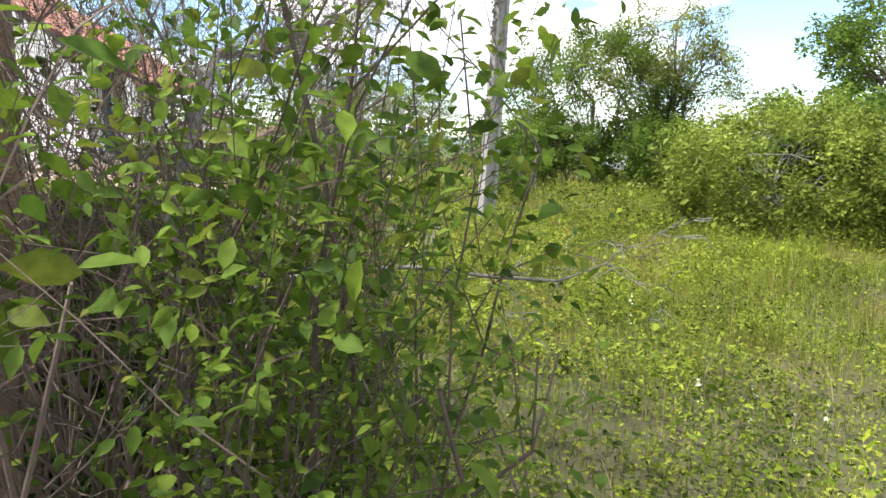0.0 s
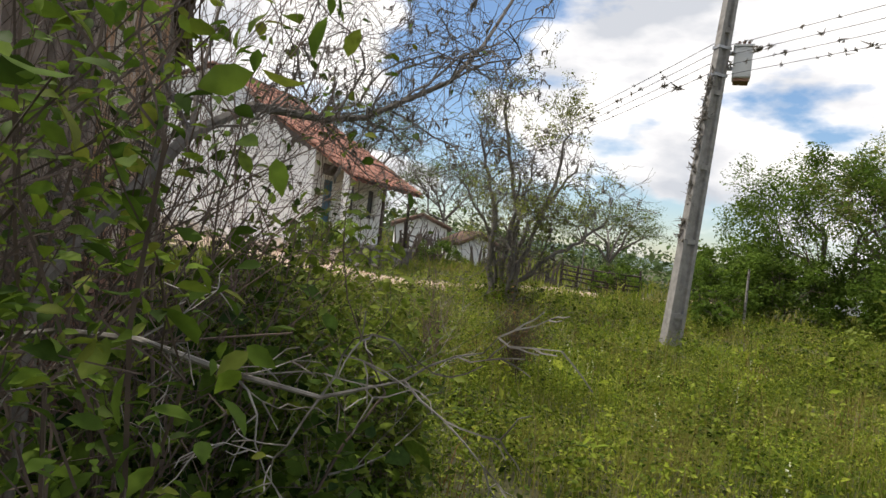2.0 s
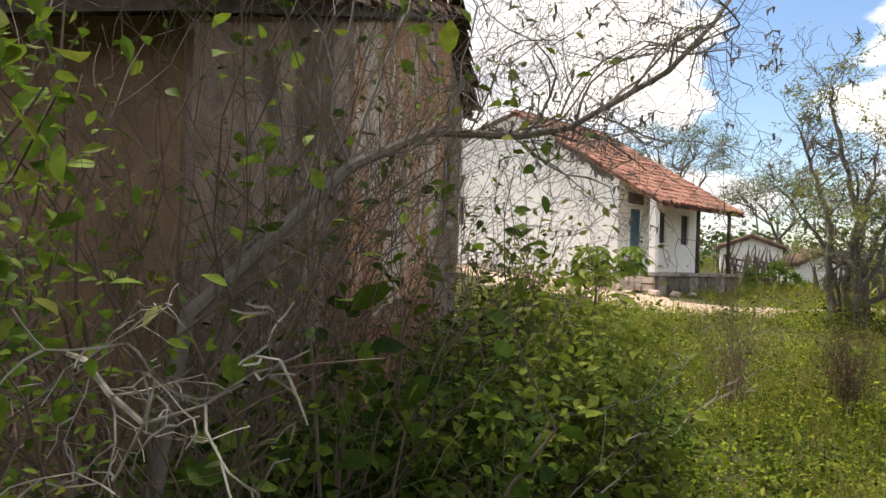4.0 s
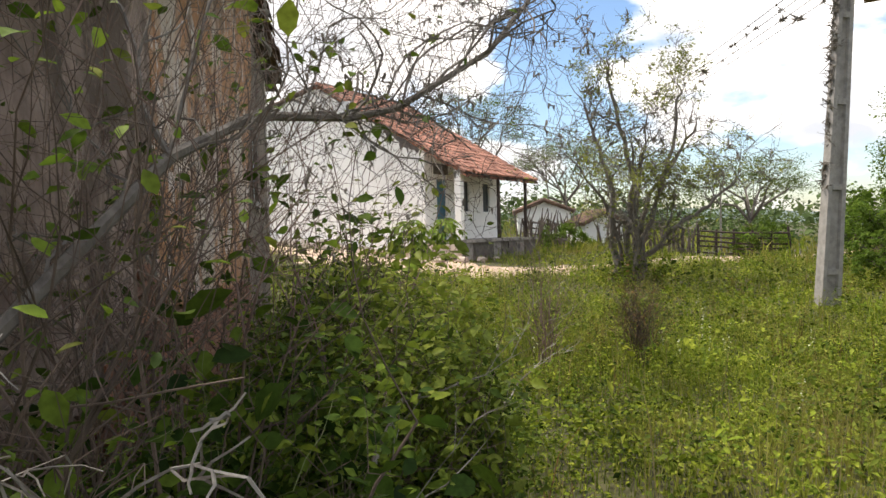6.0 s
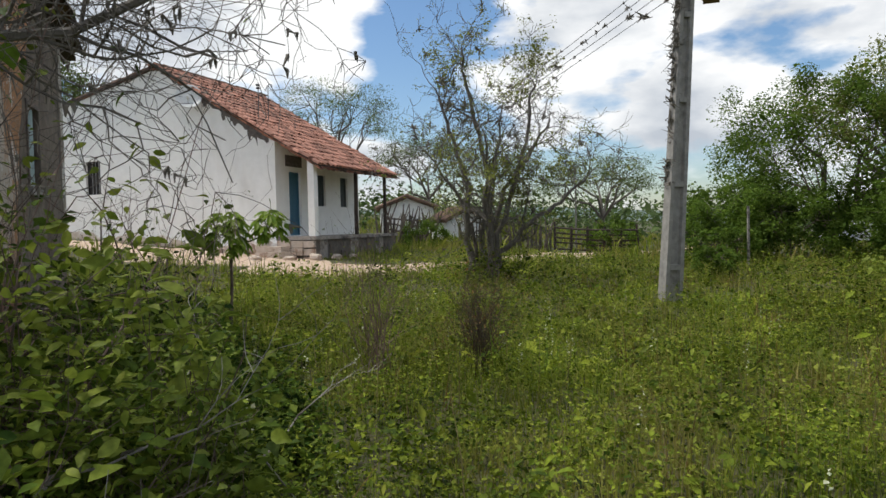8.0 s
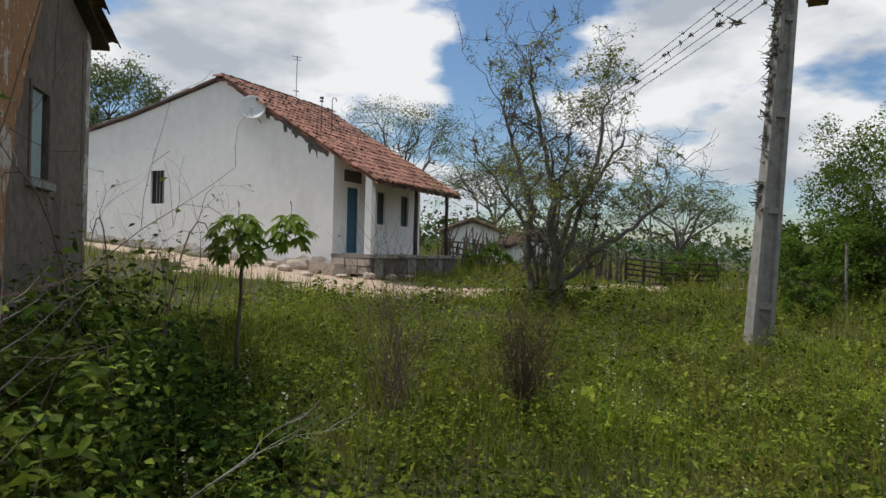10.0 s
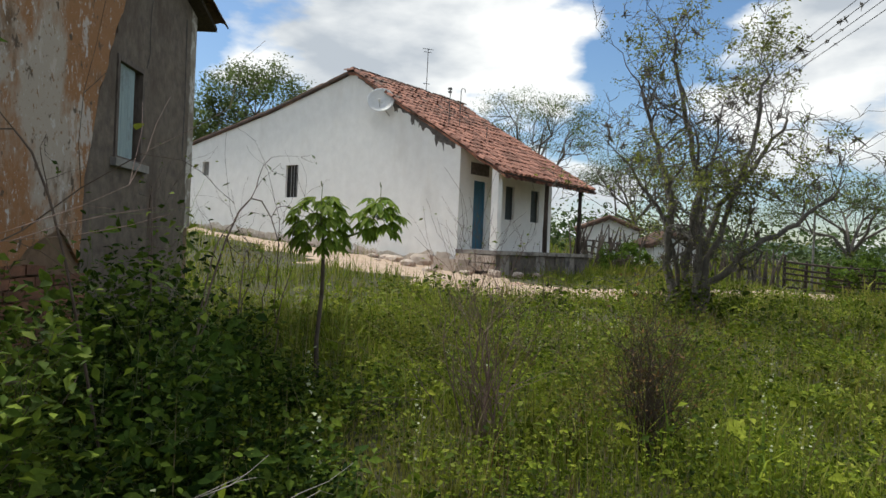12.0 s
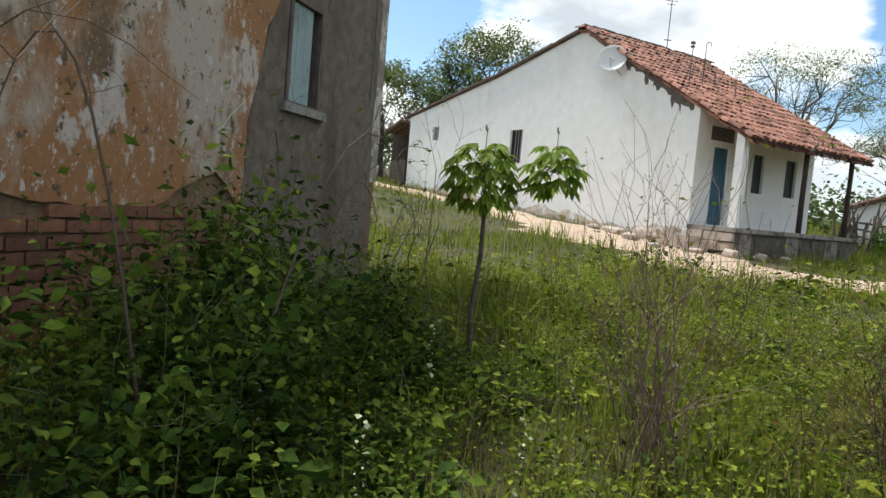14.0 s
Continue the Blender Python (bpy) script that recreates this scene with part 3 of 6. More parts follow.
def casement(name, hole, material, m, leafs=1, frame_w=0.05, ajar=0.0):
    """A window or door set back in its opening: frame, leaf boards, rails."""
    a0, a1, z0, z1 = hole
    base = thing(name, m @ Vector(((a0 + a1) / 2, 0.1, z0)), "", "")
    fr = Shape()
    for q in ((a0, a0 + frame_w, z0, z1), (a1 - frame_w, a1, z0, z1), (a0 + frame_w, a1 - frame_w, z1 - frame_w, z1), (a0 + frame_w, a1 - frame_w, z0, z0 + frame_w * 0.6)):
        fr.box(q[0], q[1], 0.08, 0.16, q[2], q[3], m)
    f_ob = part("frame", fr, material)
    obs = [f_ob]
    w = (a1 - a0 - 2 * frame_w)
    nb, boards = max(3, int(w / 0.13)), []
    for i in range(nb):
        b0 = a0 + frame_w + w * i / nb + 0.004
        boards.append(part("board", Shape().box(b0, b0 + w / nb - 0.008, 0.115, 0.14, z0 + frame_w * 0.6, z1 - frame_w, m), material))
    rl = Shape()
    for zz in (z0 + (z1 - z0) * 0.2, z0 + (z1 - z0) * 0.8):
        rl.box(a0 + frame_w + 0.004, a1 - frame_w - 0.004, 0.1, 0.118, zz - 0.05, zz + 0.05, m)
    leaf = part("leaf", rl, material)
    obs.append(leaf)
    hang(base, *obs)
    sub(leaf, *boards)
    return base


I4 = Matrix.Identity(4)
d1 = tagged(casement("door_1", DOOR, M_BLUE, I4), "closed dark blue plank door of the farmhouse", "door", kind="structure")
for i, w in enumerate((WIN1, WIN2)):
    tagged(casement("window_%d" % (i + 1), w, M_SHUTTER, I4), "closed dark blue-grey wooden shutter window on the porch", "window", kind="structure")
w3 = casement("window_3", (GW[0][0], GW[0][1] , GW[0][2], GW[0][3]), M_DARKROOM, M_X0)
tagged(w3, "dark narrow barred window in the white gable", "window", kind="structure")
bars = [part("bar", Shape().tube([(0.06, y, 1.56), (0.06, y, 2.69)], 0.012, 6), M_STEEL) for y in (7.2, 7.35, 7.5)]
hang(w3, *bars)
w4 = tagged(casement("window_4", GW[1], M_CONCRETE, M_X0), "tiny grey vent window high in the white gable", "window", kind="structure")
# dark lintel panel above the door
hang(house, part("lintel", Shape().box(0.55, 1.5, -0.012, 0.02, 2.2, 2.56), M_DARKMARK, label="dark flat panel above the door"))

# porch platform
porch = thing("porch_platform", (2.9, -0.7, -0.6), "raised stone and cement porch platform, stained, with shade-darkened base", "platform")
slab = Shape().box(-0.06, 5.95, -1.42, -0.002, -0.14, -0.03)
hang(porch, part("slab", slab, M_SLAB))
# base wall in the darker cement, overhang shade included in its tone
base_s = Shape().box(0.02, 5.87, -1.34, -0.002, -1.1, -0.14)
hang(porch, part("base", base_s, M_SLABSHADE, label="cement base wall coloured dark for the shade under the slab"))
rng = np.random.default_rng(12)
st_y = [-1.36, -0.95, -0.5, -0.02]
for (ya, yb) in zip(st_y[:-1], st_y[1:]):
    for zz in (-0.9, -0.62, -0.38):
        hang(porch, part("stone", Shape().box(-0.05 - rng.uniform(0, 0.06), 0.03, ya + 0.015, yb - 0.015, zz + 0.01, zz + rng.uniform(0.2, 0.235)), M_PLINTH))
# tumbled steps at the house corner
for i, (x0, x1, y0, y1, z1) in enumerate(((-1.05, -0.12, -0.75, 0.1, -0.5), (-0.65, -0.1, -0.5, 0.35, -0.32), (-1.5, -1.0, -0.2, 0.5, -0.62))):
    hang(porch, part("step_stone", Shape().box(x0, x1, y0, y1, z1 - 0.5, z1, pose(0, 0, 0, 1.5 * i - 1, 1.0, 3.0 * i)), M_PLINTH))

# fallen stones at the porch corner
rng = np.random.default_rng(17)


def rubble(x, y, size, flat):
    bm = bmesh.new()
    bmesh.ops.create_icosphere(bm, subdivisions=2, radius=0.5)
    turn = Matrix.Rotation(rng.uniform(0, 6.3), 3, "Z")
    shift = Vector(rng.uniform(-9, 9, 3))
    for v in bm.verts:
        c = v.co.normalized()
        cube = c / max(abs(c.x), abs(c.y), abs(c.z))
        c = c.lerp(cube, 0.55) * 0.5 * (1 + 0.35 * noise.noise(c * 1.6 + shift))
        v.co = turn @ Vector((c.x * size * 1.25, c.y * size * 0.9, c.z * size * flat))
    me = bpy.data.meshes.new("fallen_stone")
    bm.to_mesh(me)
    bm.free()
    ob = linked("fallen_stone", me, M_PLINTH)
    ob.location = (x, y, float(ground_z(x, y)) + size * flat * 0.3)
    tagged(ob, "rough tan fallen stone beside the porch", "stone", "fallen stones")


for x, y, size, flat in ((-0.5, 0.9, 0.62, 0.7), (-0.95, 1.5, 0.5, 0.55), (-0.6, 2.1, 0.42, 0.5), (-1.3, 0.7, 0.46, 0.6), (-0.35, -1.55, 0.4, 0.7), (-1.75, -0.4, 0.36, 0.5), (-0.45, 2.9, 0.3, 0.6), (-1.2, -1.2, 0.3, 0.6), (0.4, -1.85, 0.34, 0.6), (1.5, -1.8, 0.28, 0.6), (-1.6, 1.6, 0.22, 0.6)):
    rubble(x, y, size, flat)
# cement piers and broken courses on the front of the platform
for x0, x1, z0, z1, mt in ((0.25, 0.7, -0.95, -0.16, M_SLAB), (2.2, 2.75, -0.95, -0.16, M_SLAB), (4.1, 4.7, -0.95, -0.16, M_SLAB), (0.85, 1.5, -0.6, -0.3, M_SLABSHADE), (1.55, 2.1, -0.85, -0.5, M_SLABSHADE), (2.9, 3.5, -0.7, -0.42, M_SLABSHADE), (3.4, 4.0, -0.45, -0.2, M_SLABSHADE), (4.85, 5.5, -0.75, -0.4, M_SLABSHADE)):
    hang(porch, part("stone", Shape().box(x0, x1, -1.34 - rng.uniform(0.02, 0.06), -1.335, z0, z1), mt))

# porch posts
p1 = tagged(part("porch_pillar", Shape().box(-0.02, 0.2, -1.36, -1.14, -0.03, 2.26), M_WHITE), "square whitewashed masonry porch pillar", "pillar")
for x in (2.9, 5.2):
    sh = Shape().tube([(x, -1.25, -0.03), (x + 0.01, -1.24, 0.8), (x - 0.015, -1.26, 1.6), (x, -1.25, 2.2)], [0.075, 0.07, 0.066, 0.07], 8)
    tagged(part("porch_post", sh, M_DARKWOOD, smooth=True), "rough dark tree trunk porch post", "post", "porch posts")

# roof
roof = thing("tile_roof", (2.9, 3.0, 3.0), "sagging red clay barrel tile roof with dark edges", "roof")
EAVE_Y, SL = -1.62, (RIDGE_Z - WALL_Z) / RIDGE_Y
deck_z = lambda y: gable_top(y) + 0.03 if y >= 0 else WALL_Z + 0.03 + SL * y
dk = Shape()
for ya, yb in ((EAVE_Y + 0.06, 0.0), (0.0, RIDGE_Y), (RIDGE_Y, 8.7), (8.7, H_DEEP + 0.3)):
    for (zo, th) in ((0.0, 0.05),):
        za, zb = (deck_z(ya) if ya < RIDGE_Y or ya > RIDGE_Y else deck_z(RIDGE_Y)), deck_z(yb)
        vs = [(x, y, z + t) for t in (0, th) for (y, z) in ((ya, za), (yb, zb)) for x in (-0.1, H_LEN + 0.15)]
        dk.add(vs, [(0, 2, 3, 1), (4, 5, 7, 6), (0, 1, 5, 4), (2, 6, 7, 3), (0, 4, 6, 2), (1, 3, 7, 5)])
hang(roof, part("deck", dk, M_DARKWOOD, label="dark timber battens"))
for x in np.arange(0.1, H_LEN, 0.72):
    y0 = EAVE_Y + 0.02
    hang(roof, part("rafter", Shape().tube([(x, y0, deck_z(y0) - 0.05), (x, 0.0, deck_z(0.0) - 0.05)], 0.04, 6), M_DARKWOOD))


def barrel(width, length, thick, up):
    """Half-round tile along +y from its origin, arched up or turned over."""
    vs, n = [], 5
    for y, k in ((0.0, 1.0), (length, 0.82)):
        for r in (1.0, 1.0 - 2 * thick / width):
            for i in range(n):
                t = math.pi * i / (n - 1)
                z = math.sin(t) * width * 0.42 * r * k
                vs.append((-math.cos(t) * width / 2 * r * k, y, z if up else width * 0.2 - z))
    fs = []
    for i in range(n - 1):
        fs += [(i, i + 1, 2 * n + i + 1, 2 * n + i), (n + i, 3 * n + i, 3 * n + i + 1, n + i + 1), (i, n + i, n + i + 1, i + 1), (2 * n + i, 2 * n + i + 1, 3 * n + i + 1, 3 * n + i)]
    return vs, fs


def tile_rows(parent, x0, x1, y0, y1, zfun, material, rng, pitch=0.215, course=0.36, singles=300, toward=1, edge=True):
    """Cover tiles and channel tiles on a slope that climbs from y0 to y1."""
    cv, cf = barrel(0.2, 0.46, 0.02, True)
    cover = bpy.data.meshes.new("roof_tile")
    cover.from_pydata(cv, [], cf)
    cover.materials.append(material)
    run = abs(y1 - y0)
    rest, count = Shape(), 0
    n_c = int(run / (course * 0.86))
    for c in range(n_c + 1):
        f = min(c / n_c, 0.985)
        y = y0 + (y1 - y0) * f
        ya, yb = y, y + (y1 - y0) / run * 0.2
        ang = math.atan2(zfun(yb) - zfun(ya), abs(yb - ya))
        for i in range(int((x1 - x0) / pitch) + 1):
            x = x0 + i * pitch + rng.normal() * 0.012
            sag = -0.035 * math.sin((x - x0) / (x1 - x0) * math.pi) * math.sin(f * math.pi)
            m = Matrix.Translation((x, y + rng.normal() * 0.02, zfun(y) + 0.07 + sag + rng.normal() * 0.006)) @ Matrix.Rotation(0 if toward > 0 else math.pi, 4, "Z") @ Matrix.Rotation(ang - 0.05, 4, "X") @ Matrix.Rotation(rng.normal() * 0.03, 4, "Z")
            if count < singles:
                ob = new("roof_tile", cover)
                ob.parent = parent
                ob.matrix_parent_inverse = Matrix.Translation(-parent.location)
                ob.matrix_basis = m
                count += 1
            else:
                rest.add([m @ Vector(v) for v in cv], cf)
            m2 = m @ Matrix.Translation((pitch / 2, -0.02, -0.055))
            rest.add([m2 @ Vector((v[0], v[1], -v[2])) for v in cv[:5] + cv[10:15]], [(i, i + 1, 6 + i, 5 + i) for i in range(4)])
    o = part("tile_field", rest, material, fix=False)
    o["kind"] = "stuff"
    hang(parent, o)


# ---- old ruin with peeling plaster ----
OW, OE = Vector((-12.4, -5.24, 0)), 40.0
M_OLD = Matrix.Translation(OW) @ Matrix.Rotation(radians(OE), 4, "Z")
ruin = thing("old_building", M_OLD @ Vector((-3, 1.5, -1.2)), "abandoned brick building with peeling ochre plaster and grey render", "house")
U0, U1 = -7.4, 1.54


def ruin_top(u):
    return 0.98 + (3.25 - 0.98) * (u - U0) / (-0.9 - U0) if u < -0.9 else 3.25 - (3.25 - 2.66) * (u + 0.9) / (U1 + 0.9)


OWIN = (-0.57, 0.04, 0.68, 1.62)
core = Shape()
cuts = [U0, OWIN[0], OWIN[1], U1]
core.prism([(U0, -1.7), (OWIN[0], -1.7), (OWIN[0], ruin_top(OWIN[0])), (-0.9, 3.25), (U0, ruin_top(U0))], 0.4, M_OLD)
core.prism([(OWIN[0], -1.7), (OWIN[1], -1.7), (OWIN[1], OWIN[2]), (OWIN[0], OWIN[2])], 0.4, M_OLD)
core.prism([(OWIN[0], OWIN[3]), (OWIN[1], OWIN[3]), (OWIN[1], ruin_top(OWIN[1])), (OWIN[0], ruin_top(OWIN[0]))], 0.4, M_OLD)
core.prism([(OWIN[1], -1.7), (U1, -1.7), (U1, ruin_top(U1)), (OWIN[1], ruin_top(OWIN[1]))], 0.4, M_OLD)
core.box(U1 - 0.4, U1, 0.402, 7.0, -1.7, ruin_top(U1), M_OLD)
core.box(U0, U0 + 0.4, 0.402, 7.0, -1.7, ruin_top(U0), M_OLD)
core.box(U0, U1, 7.0, 7.3, -1.7, ruin_top(U0), M_OLD)
core.box(OWIN[0] - 0.5, OWIN[1] + 0.5, 1.2, 1.25, 0.2, 2.2, M_OLD)
hang(ruin, part("brick_core", core, M_MORTAR))


def ragged(pts, amount, rng, step=0.12):
    """An outline with its marked edges roughened."""
    out = []
    for (a, b, rough), (c, d, _) in zip(pts, pts[1:] + pts[:1]):
        n = max(1, int(math.hypot(c - a, d - b) / step)) if rough else 1
        for k in range(n):
            f = k / n
            j = amount if rough and k else 0
            out.append((a + (c - a) * f + rng.normal() * j, b + (d - b) * f + rng.normal() * j))
    return out


# peeling limewash over ochre: mottled in upright streaks
m, n, l, b = nodes_of("peeling_plaster")
tc = n.new("ShaderNodeTexCoord")
colour = None
for i, (c, sc, st, at, soft) in enumerate((((0.4, 0.34, 0.28), 0, None, 0, 0), ((0.3, 0.145, 0.06), 1.1, (1, 1, 0.6), 0.43, 0.08), ((0.47, 0.41, 0.36), 2.4, (1.2, 1.2, 0.6), 0.57, 0.03), ((0.15, 0.095, 0.055), 1.4, (1, 1, 0.6), 0.56, 0.06), ((0.5, 0.47, 0.44), 13.0, (1.1, 1.1, 0.7), 0.6, 0.04), ((0.22, 0.12, 0.05), 24.0, (1.0, 1.0, 0.8), 0.6, 0.04), ((0.47, 0.43, 0.39), 38.0, (1.0, 1.0, 0.8), 0.62, 0.03), ((0.1, 0.07, 0.045), 9.0, (1.0, 1.0, 0.8), 0.6, 0.05))):
    if not st:
        rgb = n.new("ShaderNodeRGB")
        rgb.outputs[0].default_value = (*c, 1)
        colour = rgb.outputs[0]
        continue
    mp = n.new("ShaderNodeMapping")
    mp.inputs["Scale"].default_value, mp.inputs["Location"].default_value = st, (i * 3.1, i * 1.7, i * 0.9)
    t = n.new("ShaderNodeTexNoise")
    t.inputs["Scale"].default_value, t.inputs["Detail"].default_value, t.inputs["Roughness"].default_value = sc, 8.0, 0.65
    r = n.new("ShaderNodeValToRGB")
    r.color_ramp.elements[0].position, r.color_ramp.elements[1].position = at, at + soft
    mx = n.new("ShaderNodeMix")
    mx.data_type = "RGBA"
    mx.inputs["B"].default_value = (*c, 1)
    l.new(tc.outputs["Object"], mp.inputs["Vector"])
    l.new(mp.outputs["Vector"], t.inputs["Vector"])
    l.new(t.outputs["Fac"], r.inputs["Fac"])
    l.new(r.outputs["Color"], mx.inputs["Factor"])
    l.new(colour, mx.inputs["A"])
    colour = mx.outputs["Result"]
    last_noise = t
l.new(colour, b.inputs["Base Color"])
b.inputs["Roughness"].default_value = 0.92
bp = n.new("ShaderNodeBump")
bp.inputs["Strength"].default_value, bp.inputs["Distance"].default_value = 0.35, 0.02
l.new(last_noise.outputs["Fac"], bp.inputs["Height"])
l.new(bp.outputs["Normal"], b.inputs["Normal"])
M_PEEL = m
M_PINK = surface("pinkish_plaster", (0.14, 0.1, 0.08), (0.31, 0.235, 0.195), 7.0, 0.92, 0.9, (0.095, 0.068, 0.05), 1.6, 0.52, stain_stretch=(1, 1, 0.6), stain_soft=0.05)

M_STRIP = surface("flaking_whitewash", (0.2, 0.165, 0.13), (0.34, 0.3, 0.26), 5.0, 0.92, 0.4, (0.5, 0.47, 0.43), 4.0, 0.52, stain_soft=0.05)
rng = np.random.default_rng(21)
plaster = ragged([(-5.3, -0.12, 1), (-4.4, -0.28, 1), (-3.3, -0.18, 1), (-2.35, -0.32, 1), (-1.75, -0.08, 1), (-1.45, 0.02, 1), (-1.12, -0.25, 1), (-1.1, 0.45, 1), (-0.92, 1.1, 1), (-0.66, 1.7, 1), (-0.3, 2.4, 0), (-0.3, ruin_top(-0.3) - 0.02, 0), (-0.9, 3.22, 0), (-5.3, ruin_top(-5.3) - 0.02, 1)], 0.016, rng)
hang(ruin, part("plaster", Shape().prism(plaster, -0.028, M_OLD), M_PEEL, label="peeling whitish and ochre plaster with a ragged edge"))
plaster2 = ragged([(U0 + 0.02, -0.5, 1), (-5.78, -0.45, 1), (-5.72, 0.42, 1), (-5.3, 0.5, 1), (-5.302, ruin_top(-5.302) - 0.02, 0), (U0 + 0.02, ruin_top(U0) - 0.02, 0)], 0.014, rng)
hang(ruin, part("plaster", Shape().prism(plaster2, -0.025, M_OLD), M_PINK, label="dull pinkish brown plaster"))
for outline in ([(-1.1, -1.45, 0), (OWIN[0] - 0.002, -1.45, 0), (OWIN[0] - 0.002, 1.8, 0), (-0.64, 1.72, 1), (-0.9, 1.1, 1), (-1.08, 0.45, 1), (-1.1, -0.25, 0)],
                [(OWIN[0], -1.45, 0), (OWIN[1], -1.45, 0), (OWIN[1], OWIN[2], 0), (OWIN[0], OWIN[2], 0)],
                [(OWIN[0], OWIN[3], 0), (OWIN[1], OWIN[3], 0), (OWIN[1], ruin_top(OWIN[1]) - 0.02, 0), (-0.296, ruin_top(-0.296) - 0.02, 0), (-0.296, 2.4, 0), (OWIN[0], 2.2, 0)],
                [(OWIN[1] + 0.002, -1.45, 0), (1.36, -1.45, 0), (1.36, ruin_top(1.36) - 0.02, 0), (OWIN[1] + 0.002, ruin_top(OWIN[1]) - 0.02, 0)]):
    hang(ruin, part("grey_render", Shape().prism(ragged(outline, 0.012, rng), -0.02, M_OLD), M_RENDER, label="smooth grey cement render"))
hang(ruin, part("corner_strip", Shape().prism(ragged([(1.362, 0.1, 1), (1.545, 0.12, 0), (1.545, 2.64, 0), (1.362, 2.68, 1)], 0.02, rng), -0.024, M_OLD), M_STRIP, label="flaking whitewashed corner strip"))
cr = Shape().tube([M_OLD @ Vector(p) for p in ((0.1, -0.022, 1.66), (0.16, -0.022, 1.8), (0.15, -0.022, 2.2), (0.22, -0.022, 2.5), (0.2, -0.022, 2.85))], 0.006, 4)
hang(ruin, part("crack", cr, M_DARKMARK))
hang(ruin, part("crack", Shape().tube([M_OLD @ Vector(p) for p in ((1.2, -0.022, 0.9), (1.22, -0.022, 1.6), (1.19, -0.022, 2.5))], 0.008, 4), M_DARKMARK))

ow = thing("window_5", M_OLD @ Vector((-0.18, 0, 0.68)), "weathered window with faded pale blue shutter standing ajar", "window", kind="structure")
fr = Shape()
for q in ((OWIN[0], OWIN[0] + 0.05, OWIN[2], OWIN[3]), (OWIN[1] - 0.05, OWIN[1], OWIN[2], OWIN[3]), (OWIN[0] + 0.05, OWIN[1] - 0.05, OWIN[3] - 0.05, OWIN[3]), (OWIN[0] + 0.05, OWIN[1] - 0.05, OWIN[2], OWIN[2] + 0.03)):
    fr.box(q[0] + 0.001, q[1] - 0.001, -0.035, 0.1, q[2] + 0.001, q[3] - 0.001, M_OLD)
hang(ow, part("frame", fr, M_WOOD))
for i in range(3):
    hang(ow, part("shutter_board", Shape().box(-0.515 + i * 0.135, -0.385 + i * 0.135, 0.005, 0.03, 0.715, 1.565, M_OLD), M_PALEBLUE))
hang(ow, part("sill", Shape().box(OWIN[0] - 0.06, OWIN[1] + 0.08, -0.075, -0.022, OWIN[2] - 0.07, OWIN[2] + 0.005, M_OLD), M_CONCRETE, label="rough concrete sill"))

old_roof = thing("old_tile_roof", M_OLD @ Vector((-2, 2, 2)), "dark weathered clay tile roof of the ruin", "roof")
od = Shape()
for ua, ub in ((U0 - 0.3, -0.9), (-0.9, U1 + 0.35)):
    za = ruin_top(ua) if ua > U0 else ruin_top(U0) - 0.1
    zb = ruin_top(ub)
    vs = [M_OLD @ Vector((u, v, z + t)) for t in (0.005, 0.06) for v in (-0.16, 7.4) for (u, z) in ((ua, za), (ub, zb))]
    od.add(vs, [(0, 2, 3, 1), (4, 5, 7, 6), (0, 1, 5, 4), (2, 6, 7, 3), (0, 4, 6, 2), (1, 3, 7, 5)])
hang(old_roof, part("deck", od, M_DARKWOOD))
cv, cf = barrel(0.22, 0.5, 0.02, True)
ot = bpy.data.meshes.new("roof_tile")
ot.from_pydata(cv, [], cf)
ot.materials.append(M_TILE_OLD)
for (ua, ub, turn) in ((-0.85, U1 + 0.42, 90), (-0.95, U0 - 0.35, -90)):
    nrow = int(abs(ub - ua) / 0.36)
    for i in range(nrow + 1):
        u = ub + (ua - ub) * i / nrow
        zz = (ruin_top(u) if U0 <= u <= U1 else ruin_top(U1) - 0.24 * (u - U1) if u > U1 else ruin_top(U0) - 0.34 * (U0 - u)) + 0.085
        sl = math.atan(0.242 if turn > 0 else 0.344)
        for j in range(10):
            mm = M_OLD @ Matrix.Translation((u, -0.2 + j * 0.23 + rng.normal() * 0.015, zz + rng.normal() * 0.008)) @ Matrix.Rotation(radians(turn), 4, "Z") @ Matrix.Rotation(sl - 0.04, 4, "X") @ Matrix.Rotation(rng.normal() * 0.04, 4, "Z")
            ob = new("roof_tile", ot)
            ob.parent = old_roof
            ob.matrix_parent_inverse = Matrix.Translation(-old_roof.location)
            ob.matrix_basis = mm

# ---- concrete power pole with transformer ----
PB, PT = Vector((-5.0, -11.7, -1.5)), Vector((-4.95, -12.23, 7.6))
p_axis = (PT - PB).normalized()
M_POLE = Matrix.Translation(PB) @ p_axis.to_track_quat("Z", "Y").to_matrix().to_4x4() @ Matrix.Rotation(radians(-62), 4, "Z")
pole = thing("power_pole", PB, "leaning grey concrete power pole with recessed faces", "utility pole")
PL = (PT - PB).length


def pole_w(h):
    return 0.36 - 0.16 * h / PL, 0.25 - 0.1 * h / PL


